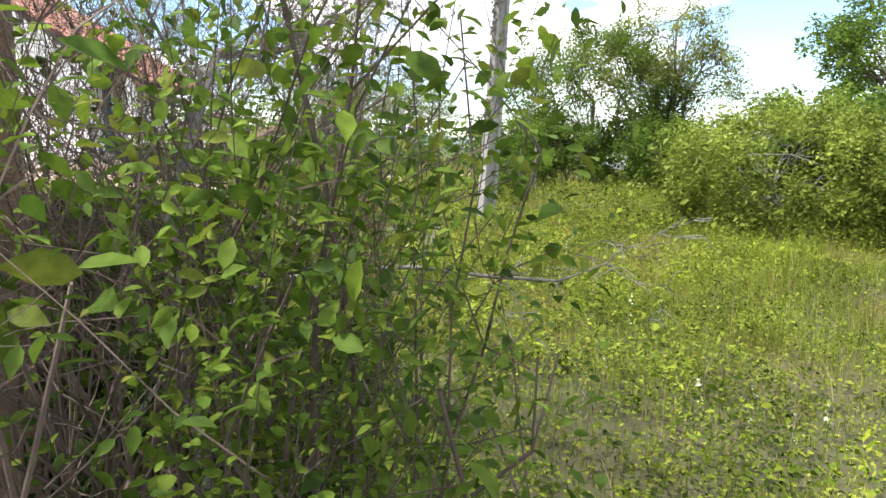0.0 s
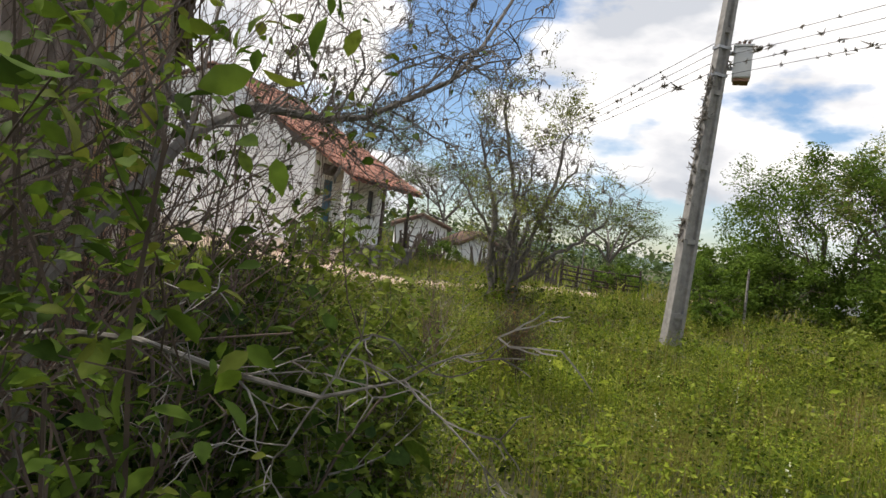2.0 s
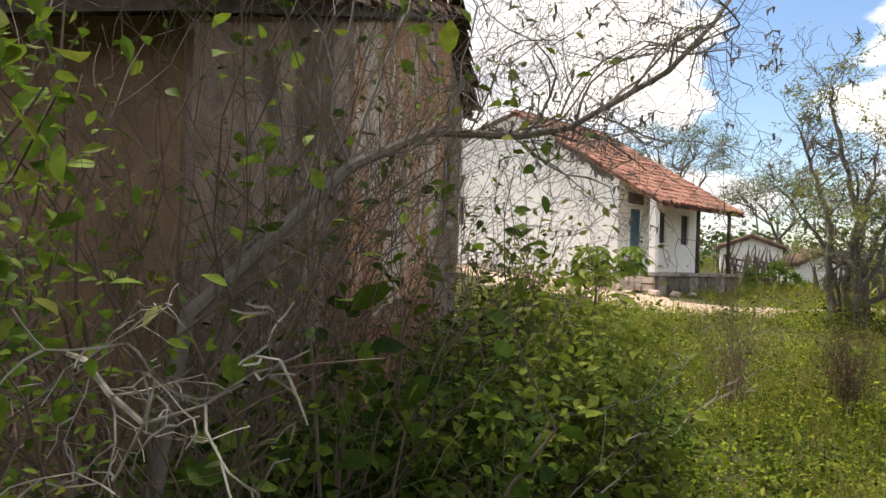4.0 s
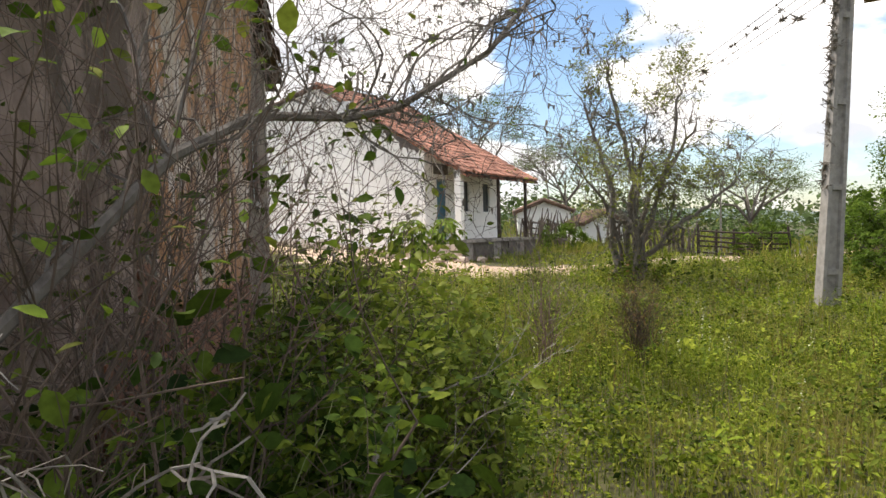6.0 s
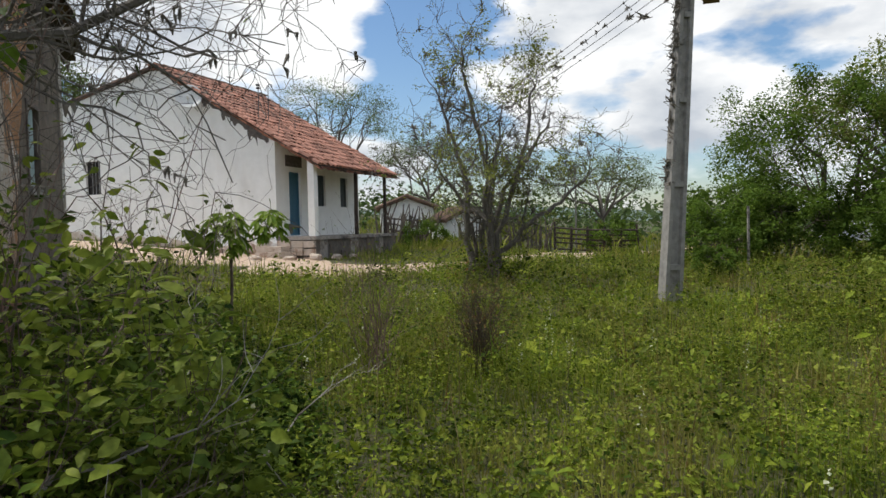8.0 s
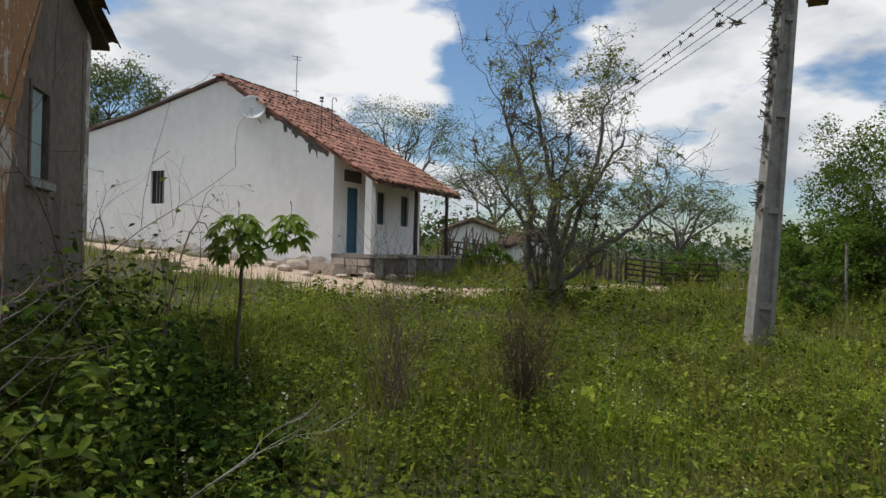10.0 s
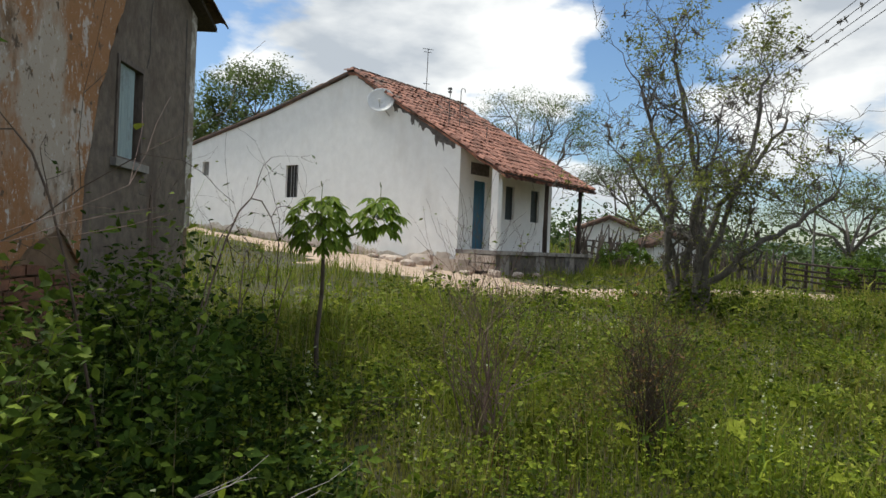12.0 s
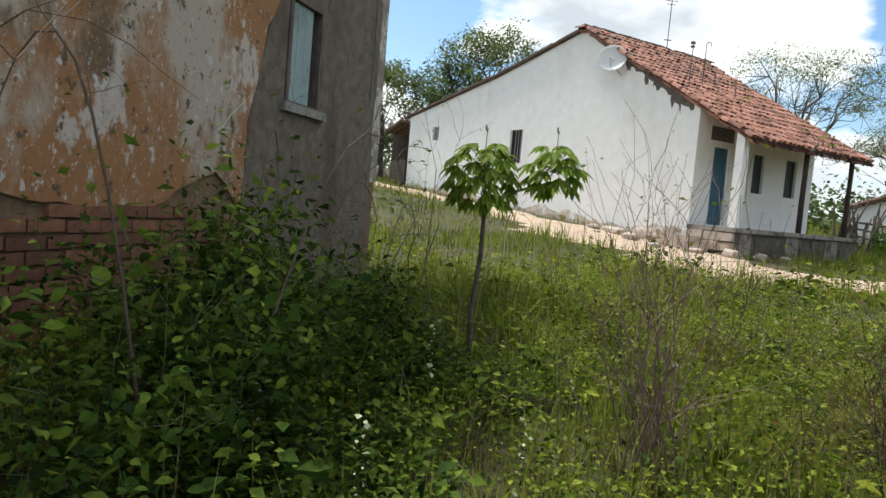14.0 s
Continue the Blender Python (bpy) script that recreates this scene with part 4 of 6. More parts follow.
shaft = Shape()
secs = []
for h in (0.0, PL):
    w, d = pole_w(h)
    secs.append([(-w / 2, -d / 2), (-w / 2 + 0.07, -d / 2), (-w / 2 + 0.09, -d / 2 + 0.06), (w / 2 - 0.09, -d / 2 + 0.06), (w / 2 - 0.07, -d / 2), (w / 2, -d / 2), (w / 2, d / 2), (w / 2 - 0.07, d / 2), (w / 2 - 0.09, d / 2 - 0.06), (-w / 2 + 0.09, d / 2 - 0.06), (-w / 2 + 0.07, d / 2), (-w / 2, d / 2)])
k = len(secs[0])
shaft.add([M_POLE @ Vector((a, b, 0)) for a, b in secs[0]] + [M_POLE @ Vector((a, b, PL)) for a, b in secs[1]], [tuple(range(k)), tuple(range(2 * k - 1, k - 1, -1))] + [(i, (i + 1) % k, (i + 1) % k + k, i + k) for i in range(k)])
hang(pole, part("shaft", shaft, M_CONCRETE))
for h in (0.85, 2.35, 3.85, 5.35, 6.6):
    w, d = pole_w(h)
    for sgn in (-1, 1):
        hang(pole, part("web", Shape().box(-w / 2 + 0.075, w / 2 - 0.075, sgn * d / 2 - 0.058 * (sgn > 0) - 0.004, sgn * d / 2 + 0.058 * (sgn < 0) + 0.004, h - 0.05, h + 0.05, M_POLE), M_CONCRETE))
for h, off in ((5.7, 0.0), (6.25, 0.0)):
    w, d = pole_w(h)
    hang(pole, part("clamp", Shape().box(-w / 2 - 0.02, w / 2 + 0.02, -d / 2 - 0.02, d / 2 + 0.02, h - 0.03, h + 0.03, M_POLE), M_STEEL))
cable_d = Shape().tube([M_POLE @ Vector((pole_w(h)[0] / 2 + 0.015, 0.03 * math.sin(h * 3), h)) for h in np.linspace(0.1, 6.0, 14)], 0.008, 4)
hang(pole, part("earth_cable", cable_d, M_CABLE))
M_TR = Matrix.Translation(PB + p_axis * 5.95 + Vector((0.12, -0.42, 0)))
trafo = thing("transformer", M_TR.translation, "pale grey enamelled transformer box bolted to the pole", "transformer")
tb = part("tank", Shape().box(-0.2, 0.2, -0.17, 0.17, -0.3, 0.32, M_TR), M_GREYBOX)
bv = tb.modifiers.new("soft_edges", "BEVEL")
bv.width, bv.segments = 0.03, 2
hang(trafo, tb, part("base", Shape().box(-0.17, 0.17, -0.14, 0.14, -0.36, -0.3, M_TR), M_RUST))
sub(tb, part("lid", Shape().box(-0.22, 0.22, -0.19, 0.19, 0.322, 0.36, M_TR), M_GREYBOX))
for y in (-0.09, 0.0, 0.09):
    ins = Shape()
    for q in range(4):
        ins.tube([M_TR @ Vector((0.05, y, 0.36 + q * 0.035)), M_TR @ Vector((0.05, y, 0.39 + q * 0.035))], [0.035, 0.022], 8)
    sub(tb, part("bushing", ins, M_RUST))
for z in (-0.1, 0.2):
    hang(trafo, part("bracket", Shape().box(-0.05, 0.05, 0.17, 0.4, z, z + 0.06, M_TR), M_STEEL))


def wire(a, b, sag, r=0.008, balls=0, seed=0):
    rg = np.random.default_rng(seed)
    a, b = Vector(a), Vector(b)
    pts = [a.lerp(b, f) - Vector((0, 0, sag * 4 * f * (1 - f))) for f in np.linspace(0, 1, 28)]
    ob = thing("overhead_wire", a, "dark overhead power wire dotted with small dried air plants", "cable", "overhead wires")
    hang(ob, part("line", Shape().tube(pts, r, 4), M_CABLE))
    sh = Shape()
    for _ in range(balls):
        f = rg.uniform(0.0, 0.85)
        p = a.lerp(b, f) - Vector((0, 0, sag * 4 * f * (1 - f)))
        s = rg.uniform(0.015, 0.045) * (1 + 0.6 * (rg.random() < 0.15))
        for _k in range(6):
            q = p + Vector(rg.normal(size=3)) * s * 0.5
            sh.tube([q - Vector(rg.normal(size=3)) * s, q, q + Vector(rg.normal(size=3)) * s], [s * 0.1, s * 0.45, s * 0.05], 4)
    if balls:
        o = part("air_plant", sh, M_EPI)
        o["kind"] = "stuff"
        hang(ob, o)


WTOP = PB + p_axis * 5.9
for i in range(4):
    z = 5.72 + i * 0.2
    p0 = PB + p_axis * z + Vector((-0.08, 0.16, 0))
    wire(p0, (30.0, 12.0 - 0.4 * i, 4.9 + 0.3 * i), 0.9, 0.007, 46, 60 + i)
    wire(PB + p_axis * z + Vector((0.0, -0.15, 0)), (-32.0 - i * 0.3, -38.0, 4.6 + 0.25 * i), 0.5, 0.007, 50, 80 + i)
ep = Shape()
rng = np.random.default_rng(31)
for _ in range(60):
    h = rng.uniform(2.2, 5.9)
    p = M_POLE @ Vector((-pole_w(h)[0] / 2 - 0.02, rng.uniform(-0.08, 0.08), h))
    s = rng.uniform(0.03, 0.06)
    for _k in range(4):
        ep.tube([p, p + Vector(rng.normal(size=3)) * s, p + Vector(rng.normal(size=3)) * s * 1.8], [s * 0.3, s * 0.25, s * 0.05], 4)
o = part("air_plant", ep, M_EPI, label="grey dried air plants clinging to the pole")
o["kind"] = "stuff"
hang(pole, o)

tile_rows(roof, -0.12, H_LEN + 0.16, EAVE_Y, RIDGE_Y, deck_z, M_TILE, np.random.default_rng(14))
rg = Shape()
rng = np.random.default_rng(15)
for i in range(16):
    x = -0.14 + i * 0.385
    mm = Matrix.Translation((x, RIDGE_Y, RIDGE_Z + 0.1 + rng.normal() * 0.01)) @ Matrix.Rotation(radians(-90), 4, "Z") @ Matrix.Rotation(rng.normal() * 0.03, 4, "X")
    ob = new("ridge_tile", bpy.data.meshes["roof_tile"])
    ob.parent, ob.matrix_parent_inverse, ob.matrix_basis = roof, Matrix.Translation(-roof.location), mm
# tile ends along the rear rake, seen edge on
rk = Shape()
for y in np.arange(RIDGE_Y + 0.1, H_DEEP + 0.2, 0.36):
    z = gable_top(y) + 0.09 + rng.normal() * 0.012
    rk.tube([(-0.02, y, z), (-0.02, y + 0.42, z - 0.085)], [0.085, 0.07], 7)
o = part("rake_tiles", rk, M_TILE_OLD, label="dark edge tiles")
o["kind"] = "stuff"
hang(roof, o)

lean = thing("rear_lean_to", on_ground(2.0, H_DEEP + 0.9), "dark wooden lean-to at the back of the farmhouse", "lean-to")
for x in np.arange(-0.1, 2.6, 0.16):
    hang(lean, part("board", Shape().box(x, x + 0.15, H_DEEP + 1.3, H_DEEP + 1.33, 0.3, 2.85 + rng.normal() * 0.02), M_WOOD))
for y in np.arange(H_DEEP + 0.02, H_DEEP + 1.25, 0.17):
    hang(lean, part("board", Shape().box(-0.1, -0.07, y, y + 0.16, 0.3, 1.7 + rng.normal() * 0.04), M_WOOD))
lt = Shape()
for i in range(13):
    x = -0.25 + i * 0.24
    lt.tube([(x, H_DEEP + 1.6, 3.0), (x, H_DEEP + 0.25, 3.4)], [0.12, 0.11], 7)
o = part("tiled_slope", lt, M_TILE_OLD)
o["kind"] = "stuff"
hang(lean, o)

# satellite dish on the gable
dish = thing("satellite_dish", (-0.3, 2.95, 4.45), "pale grey satellite dish on a bracket", "satellite dish")
ds = Shape()
rings = [(0.0, 0.0), (0.13, 0.01), (0.26, 0.04), (0.37, 0.08), (0.43, 0.11)]
for j, (r, dz) in enumerate(rings):
    ds.v += [(r * math.cos(t), r * math.sin(t), dz) for t in np.linspace(0, 2 * math.pi, 20, endpoint=False)]
for j in range(len(rings) - 1):
    for i in range(20):
        q = (i + 1) % 20
        ds.f.append((j * 20 + i, j * 20 + q, j * 20 + 20 + q, j * 20 + 20 + i))
d_ob = part("reflector", ds, M_DISH, dish, smooth=True, fix=False)
d_ob.matrix_basis = Vector((-0.75, -0.55, 0.35)).to_track_quat("Z", "Y").to_matrix().to_4x4()
sol = d_ob.modifiers.new("thick", "SOLIDIFY")
sol.thickness = 0.012
hang(dish, part("arm", Shape().tube([(-0.3, 2.93, 4.44), (-0.12, 2.9, 4.2), (0.02, 2.85, 4.05)], 0.018, 6), M_STEEL), part("feed_arm", Shape().tube([(-0.36, 2.92, 4.2), (-0.62, 2.72, 4.42)], 0.01, 5), M_STEEL), part("feed_head", Shape().tube([(-0.6, 2.735, 4.4), (-0.66, 2.69, 4.45)], 0.03, 8), M_DISH))


def mast(x, y, h, name, label, arms=(), hook=False):
    z0 = float(deck_z(y))
    ob = thing(name, (x, y, z0), label, "antenna")
    pts = [(x, y, z0), (x + 0.02, y, z0 + h)]
    if hook:
        pts += [(x + 0.05, y - 0.02, z0 + h + 0.06), (x + 0.14, y - 0.05, z0 + h + 0.06), (x + 0.17, y - 0.06, z0 + h - 0.05)]
    mast_ob = part("mast", Shape().tube(pts, 0.014, 5), M_CABLE)
    hang(ob, mast_ob)
    for (dz, w, th) in arms:
        sub(mast_ob, part("element", Shape().tube([(x - w / 2, y + w * 0.3, z0 + h - dz), (x + w / 2, y - w * 0.3, z0 + h - dz)], th, 5), M_CABLE))


mast(1.0, 1.25, 1.25, "roof_mast", "thin dark antenna mast with short head on the roof", ((0.06, 0.1, 0.04), (0.16, 0.09, 0.035)))
mast(1.7, 1.35, 1.25, "roof_mast", "thin dark hooked pipe mast on the roof", hook=True)
mast(3.4, 4.2, 1.75, "roof_antenna", "tall thin television antenna on the ridge", ((0.03, 0.35, 0.01), (0.14, 0.25, 0.01), (1.3, 0.2, 0.015)))
mast(2.6, 0.9, 0.45, "roof_mast", "short dark pipe standing on the roof tiles")
mast(5.3, 0.2, 0.75, "roof_mast", "short dark pipe standing on the roof tiles")


# ---- sheds, fences, far things ----
def shed(name, x, y, turn, w, d, h, rise, label):
    m = Matrix.Translation(on_ground(x, y)) @ Matrix.Rotation(radians(turn), 4, "Z")
    ob = thing(name, m.translation, label, "shed")
    hang(ob, part("gable_wall", Shape().prism([(-w / 2, -0.3), (w / 2, -0.3), (w / 2, h), (0, h + rise), (-w / 2, h)], 0.15, m), M_WHITE))
    hang(ob, part("side_wall", Shape().box(-w / 2, -w / 2 + 0.15, 0.152, d, -0.3, h, m), M_WHITE), part("side_wall", Shape().box(w / 2 - 0.15, w / 2, 0.152, d, -0.3, h, m), M_WHITE))
    hang(ob, part("rear_wall", Shape().prism([(-w / 2, -0.3), (w / 2, -0.3), (w / 2, h), (0, h + rise), (-w / 2, h)], 0.15, m @ Matrix.Translation((0, d + 0.002, 0))), M_WHITE))
    for s in (-1, 1):
        sh = Shape()
        ang = math.atan2(rise, w / 2)
        n = int(d / 0.3) + 2
        for i in range(n):
            for k in range(5):
                f = k / 5
                p0 = Vector((s * (w / 2 + 0.25) * (1 - f), -0.25 + i * 0.3, h - 0.12 + (rise + 0.12) * f + 0.05))
                p1 = Vector((s * (w / 2 + 0.25) * (1 - f - 0.24), -0.25 + i * 0.3, h - 0.12 + (rise + 0.12) * (f + 0.24) + 0.07))
                sh.tube([m @ p0, m @ p1], [0.14, 0.12], 6)
        o = part("tiled_slope", sh, M_TILE_OLD)
        o["kind"] = "stuff"
        hang(ob, o)
    return ob


shed("white_shed", 17.6, 3.2, -64, 3.0, 4.0, 1.65, 0.55, "small white gabled shed with clay tile roof")
shed("brick_shed", 14.6, -1.3, -50, 2.0, 2.6, 1.25, 0.5, "small whitewashed shed with red tile roof behind the tree")


def rail_fence(a, b, h, posts, rails, label, group="corral fences", seed=0):
    rg = np.random.default_rng(seed)
    ob = thing("corral_fence", on_ground(*a), label, "fence", group)
    a, b = np.array(a), np.array(b)
    for i in range(posts):
        x, y = a + (b - a) * i / (posts - 1)
        z = float(ground_z(x, y))
        hang(ob, part("post", Shape().tube([(x, y, z - 0.2), (x + rg.normal() * 0.03, y, z + h * 0.6), (x + rg.normal() * 0.05, y + rg.normal() * 0.04, z + h * rg.uniform(0.95, 1.2))], [0.07, 0.065, 0.05], 6), M_DARKWOOD))
    for k in range(rails):
        zz = h * (0.15 + 0.8 * k / max(1, rails - 1))
        pts = []
        for f in np.linspace(0, 1, 5):
            x, y = a + (b - a) * f
            pts.append((x - 0.07, y, float(ground_z(x, y)) + zz + rg.normal() * 0.02))
        hang(ob, part("rail", Shape().tube(pts, 0.045, 5), M_DARKWOOD))


rail_fence((13.3, -6.05), (13.8, -9.7), 1.15, 6, 5, "dark weathered wooden corral gate and rails", seed=1)
rail_fence((16.0, -11.6), (16.3, -13.9), 1.0, 4, 4, "dark weathered wooden corral rails beyond the pole", seed=2)
rail_fence((15.2, 3.4), (13.0, 0.2), 1.1, 6, 4, "dark weathered pole fence before the white shed", seed=3)


def stake_fence(a, b, n, h, label, lean=0.1, seed=0):
    rg = np.random.default_rng(seed)
    ob = thing("stake_fence", on_ground(*a), label, "fence", "stake fences")
    a, b = np.array(a), np.array(b)
    for i in range(n):
        x, y = a + (b - a) * (i + rg.uniform(-0.3, 0.3)) / n
        z = float(ground_z(x, y))
        hh = h * rg.uniform(0.7, 1.25)
        dx, dy = rg.normal(size=2) * lean * hh
        hang(ob, part("stake", Shape().tube([(x, y, z - 0.1), (x + dx * 0.4, y + dy * 0.4, z + hh * 0.5), (x + dx, y + dy, z + hh)], [0.045, 0.04, 0.02], 5), M_WOOD))


stake_fence((12.6, -1.6), (13.2, -6.0), 46, 1.25, "rustic fence of grey crooked wooden stakes", 0.12, 4)
stake_fence((7.6, 0.2), (12.8, -0.4), 40, 1.5, "rustic fence of crooked dead branches beside the house", 0.2, 5)
rg2 = np.random.default_rng(7)
for (x, y, h) in ((5.3, -13.7, 2.0), (16.5, -6.5, 3.3)):
    z = float(ground_z(x, y))
    tagged(part("stake", Shape().tube([(x, y, z - 0.2), (x + 0.03, y, z + h)], [0.05, 0.04], 6), M_DEADWOOD), "thin pale wooden stake standing in the scrub", "post")

# second leaning pole
q0, q1 = Vector(on_ground(9.7, -30.4, 0.3)), Vector((11.2, -31.5, 7.0))
far_pole = thing("power_pole", q0, "distant leaning grey concrete power pole with crossarm", "utility pole")
hang(far_pole, part("shaft", Shape().tube([q0, q1], [0.17, 0.11], 4), M_CONCRETE), part("crossarm", Shape().box(-0.6, 0.6, -0.05, 0.05, -0.06, 0.06, Matrix.Translation(q1 - Vector((0.1, 0, 0.5)))), M_DARKWOOD))

# parked white car, half hidden in the scrub
M_CAR = Matrix.Translation(on_ground(25.0, -20.5)) @ Matrix.Rotation(radians(100), 4, "Z")
car = thing("parked_car", M_CAR.translation, "white car parked far off behind shrubs", "car")
hang(car, part("body", Shape().prism([(-2, 0.35), (2, 0.35), (2.05, 0.75), (1.2, 0.88), (0.6, 1.38), (-1.1, 1.4), (-1.7, 0.95), (-2.05, 0.9)], 1.6, M_CAR), M_CARWHITE), part("window", Shape().prism([(-1.0, 0.95), (0.95, 0.93), (0.55, 1.3), (-0.95, 1.32)], -0.01, M_CAR), M_DARKROOM))
for wx in (-1.25, 1.25):
    for wy in (0.1, 1.5):
        hang(car, part("wheel", Shape().tube([M_CAR @ Vector((wx, wy - 0.1, 0.32)), M_CAR @ Vector((wx, wy + 0.1, 0.32))], 0.32, 14), M_DARKROOM))


# ---- trees and shrubs ----
def clumped(rng, centre, radii, clumps, per, spread, low=-0.9, hollow=0.55, layer=1.0):
    """Places for leaves: clumps over an uneven rounded outline, with gaps."""
    c = unit(rng.normal(size=(clumps * 3, 3)))
    c = c[c[:, 2] > low][:clumps]
    rr = rng.uniform(hollow, 1.0, len(c)) ** 0.6
    for i in range(len(c)):
        rr[i] *= 1 + 0.45 * noise.noise(Vector(c[i] * 2.3) + Vector(centre))
    c = np.array(centre) + c * rr[:, None] * np.array(radii)
    ball = unit(rng.normal(size=(len(c) * per, 3))) * rng.random((len(c) * per, 1)) ** 0.45 * 2.0
    ball[:, 2] *= layer
    P = np.repeat(c, per, axis=0) + ball * spread * np.repeat(rng.uniform(0.65, 1.3, len(c)), per)[:, None]
    return P, c


def leafy_tree(name, label, x, y, height, radius, seed, material, leaf=0.12, clumps=110, per=110, bark=M_BARK2, trunk_r=0.16, squash=0.62, spread=None, lean=0.0, category="tree", low=-0.35, layer=1.0):
    rng = np.random.default_rng(seed)
    base = Vector(on_ground(x, y, 0.1))
    ob = thing(name, base, label, category)
    centre = base + Vector((lean, 0, height - radius * squash))
    P, c = clumped(rng, centre, (radius, radius, radius * squash), clumps, per, spread or radius * 0.085, low, 0.55, layer)
    trunk, limbs = Shape(), Shape()
    fork = base + Vector((lean * 0.4, 0, max(0.6, (height - 2 * radius * squash) * 0.8)))
    trunk.tube([base, base.lerp(fork, 0.5) + Vector(rng.normal(size=3)) * 0.08, fork], [trunk_r * 1.25, trunk_r, trunk_r * 0.85], 8)
    seeds = c[rng.choice(len(c), min(6, len(c)), replace=False)]
    group = np.argmin(((c[:, None, :] - seeds[None]) ** 2).sum(-1), axis=1)
    for g in range(len(seeds)):
        mine = c[group == g]
        if not len(mine):
            continue
        goal = Vector(mine.mean(0))
        pts = [fork]
        for f in (0.25, 0.5, 0.75, 0.95):
            pts.append(fork.lerp(goal, f) + Vector(rng.normal(size=3)) * 0.06 * radius + Vector((0, 0, 0.1 * radius * math.sin(f * 3))))
        limbs.tube(pts, [trunk_r * k for k in (0.6, 0.5, 0.4, 0.3, 0.2)], 6, cap=False)
        for q in mine[:: max(1, len(mine) // 9)]:
            k = rng.integers(1, 5)
            end, st = Vector(q), pts[k]
            mid = st.lerp(end, 0.5) + Vector(rng.normal(size=3)) * 0.08 * radius
            limbs.tube([st, mid, end], [trunk_r * 0.22, trunk_r * 0.13, trunk_r * 0.04], 4, cap=False)
            limbs.tube([mid, mid.lerp(end, 0.6) + Vector(rng.normal(size=3)) * 0.14 * radius], [trunk_r * 0.1, trunk_r * 0.03], 4, cap=False)
    hang(ob, part("trunk", trunk, bark, smooth=True), part("branchwork", limbs, bark, fix=False), cloud("crown", *leaves(rng, P, leaf), material))
    return ob


leafy_tree("big_tree", "tall broad green tree with dense crown", 12.7, -17.2, 7.2, 4.3, 101, L_TREE, 0.1, 260, 210, squash=0.72, low=-0.85)
leafy_tree("big_tree", "tall green tree with a loose crown", 11.0, -19.8, 7.9, 3.2, 102, L_SPARSE, 0.1, 110, 120, squash=0.9)
leafy_tree("big_tree", "dark green tree standing far off", 6.2, -27.5, 8.2, 3.6, 103, L_TREE, 0.14, 150, 150, squash=0.8, low=-0.8)
leafy_tree("big_tree", "broad green tree behind the farmhouse", 7.6, 20.0, 8.6, 3.8, 104, L_FEATHER, 0.13, 150, 120, squash=0.7, low=-0.7)
leafy_tree("big_tree", "broad green tree behind the farmhouse", 1.6, 20.5, 6.0, 3.4, 105, L_FEATHER, 0.13, 150, 120, squash=0.75, low=-0.8)
leafy_tree("feathery_tree", "light feathery tree with thin grey limbs", 12.4, 4.8, 7.6, 3.4, 106, L_FEATHER, 0.055, 120, 150, bark=M_BARK, trunk_r=0.12, squash=0.5, layer=0.35, spread=0.4)
leafy_tree("feathery_tree", "light feathery tree with thin grey limbs", 19.5, 2.6, 6.2, 3.3, 107, L_FEATHER, 0.06, 110, 150, bark=M_BARK, trunk_r=0.12, squash=0.5, layer=0.35, spread=0.4)
leafy_tree("feathery_tree", "light feathery tree with thin grey limbs behind the fence", 18.2, -7.6, 4.9, 3.2, 108, L_FEATHER, 0.06, 110, 150, bark=M_BARK, trunk_r=0.12, squash=0.45, layer=0.35, spread=0.4)
leafy_tree("green_shrub", "dense rounded green shrub beside the fence", 14.2, -8.6, 1.7, 1.4, 109, L_TREE, 0.1, 50, 80, trunk_r=0.04, category="shrub", low=-0.9)
leafy_tree("green_shrub", "low green shrub near the pole", 0.4, -12.6, 0.95, 0.6, 110, L_TREE, 0.07, 40, 70, trunk_r=0.03, category="shrub", low=-0.9)
leafy_tree("green_shrub", "low green shrub in the meadow", 6.0, -13.0, 1.5, 1.1, 111, L_TREE, 0.09, 50, 80, trunk_r=0.03, category="shrub", low=-0.9)
leafy_tree("green_shrub", "green shrub against the porch end", 9.6, -1.0, 1.3, 1.2, 112, L_TREE, 0.09, 50, 80, trunk_r=0.03, category="shrub", low=-0.9)
leafy_tree("bushy_tree", "large yellow-green bush with pale twisted trunk", -6.2, -17.6, 2.65, 2.3, 113, L_YELLOW, 0.075, 200, 190, bark=M_DEADWOOD, trunk_r=0.06, squash=0.62, category="bush", low=-0.95)
leafy_tree("bushy_tree", "large yellow-green bush with dense foliage", -7.5, -20.6, 2.6, 2.4, 114, L_YELLOW, 0.08, 150, 140, bark=M_DEADWOOD, trunk_r=0.06, squash=0.6, category="bush", low=-0.95)
leafy_tree("bushy_tree", "large dark green bush with dense foliage", -3.0, -20.0, 3.2, 2.4, 115, L_TREE, 0.12, 130, 130, bark=M_DEADWOOD, trunk_r=0.06, squash=0.6, category="bush", low=-0.95)
leafy_tree("bushy_tree", "green bush at the edge of the meadow", 6.5, -19.0, 3.0, 2.2, 116, L_TREE, 0.13, 110, 110, trunk_r=0.06, category="bush", low=-0.95)
leafy_tree("bushy_tree", "green bush at the edge of the meadow", 11.5, -13.6, 3.2, 2.2, 117, L_TREE, 0.12, 110, 100, trunk_r=0.06, category="bush", low=-0.95)

leafy_tree("green_shrub", "green shrub under the big tree", 9.6, -15.4, 3.0, 2.2, 118, L_TREE, 0.11, 110, 100, trunk_r=0.04, category="shrub", low=-0.95)
leafy_tree("green_shrub", "green shrub under the big tree", 9.2, -18.2, 2.3, 1.9, 119, L_TREE, 0.1, 70, 100, trunk_r=0.04, category="shrub", low=-0.95)

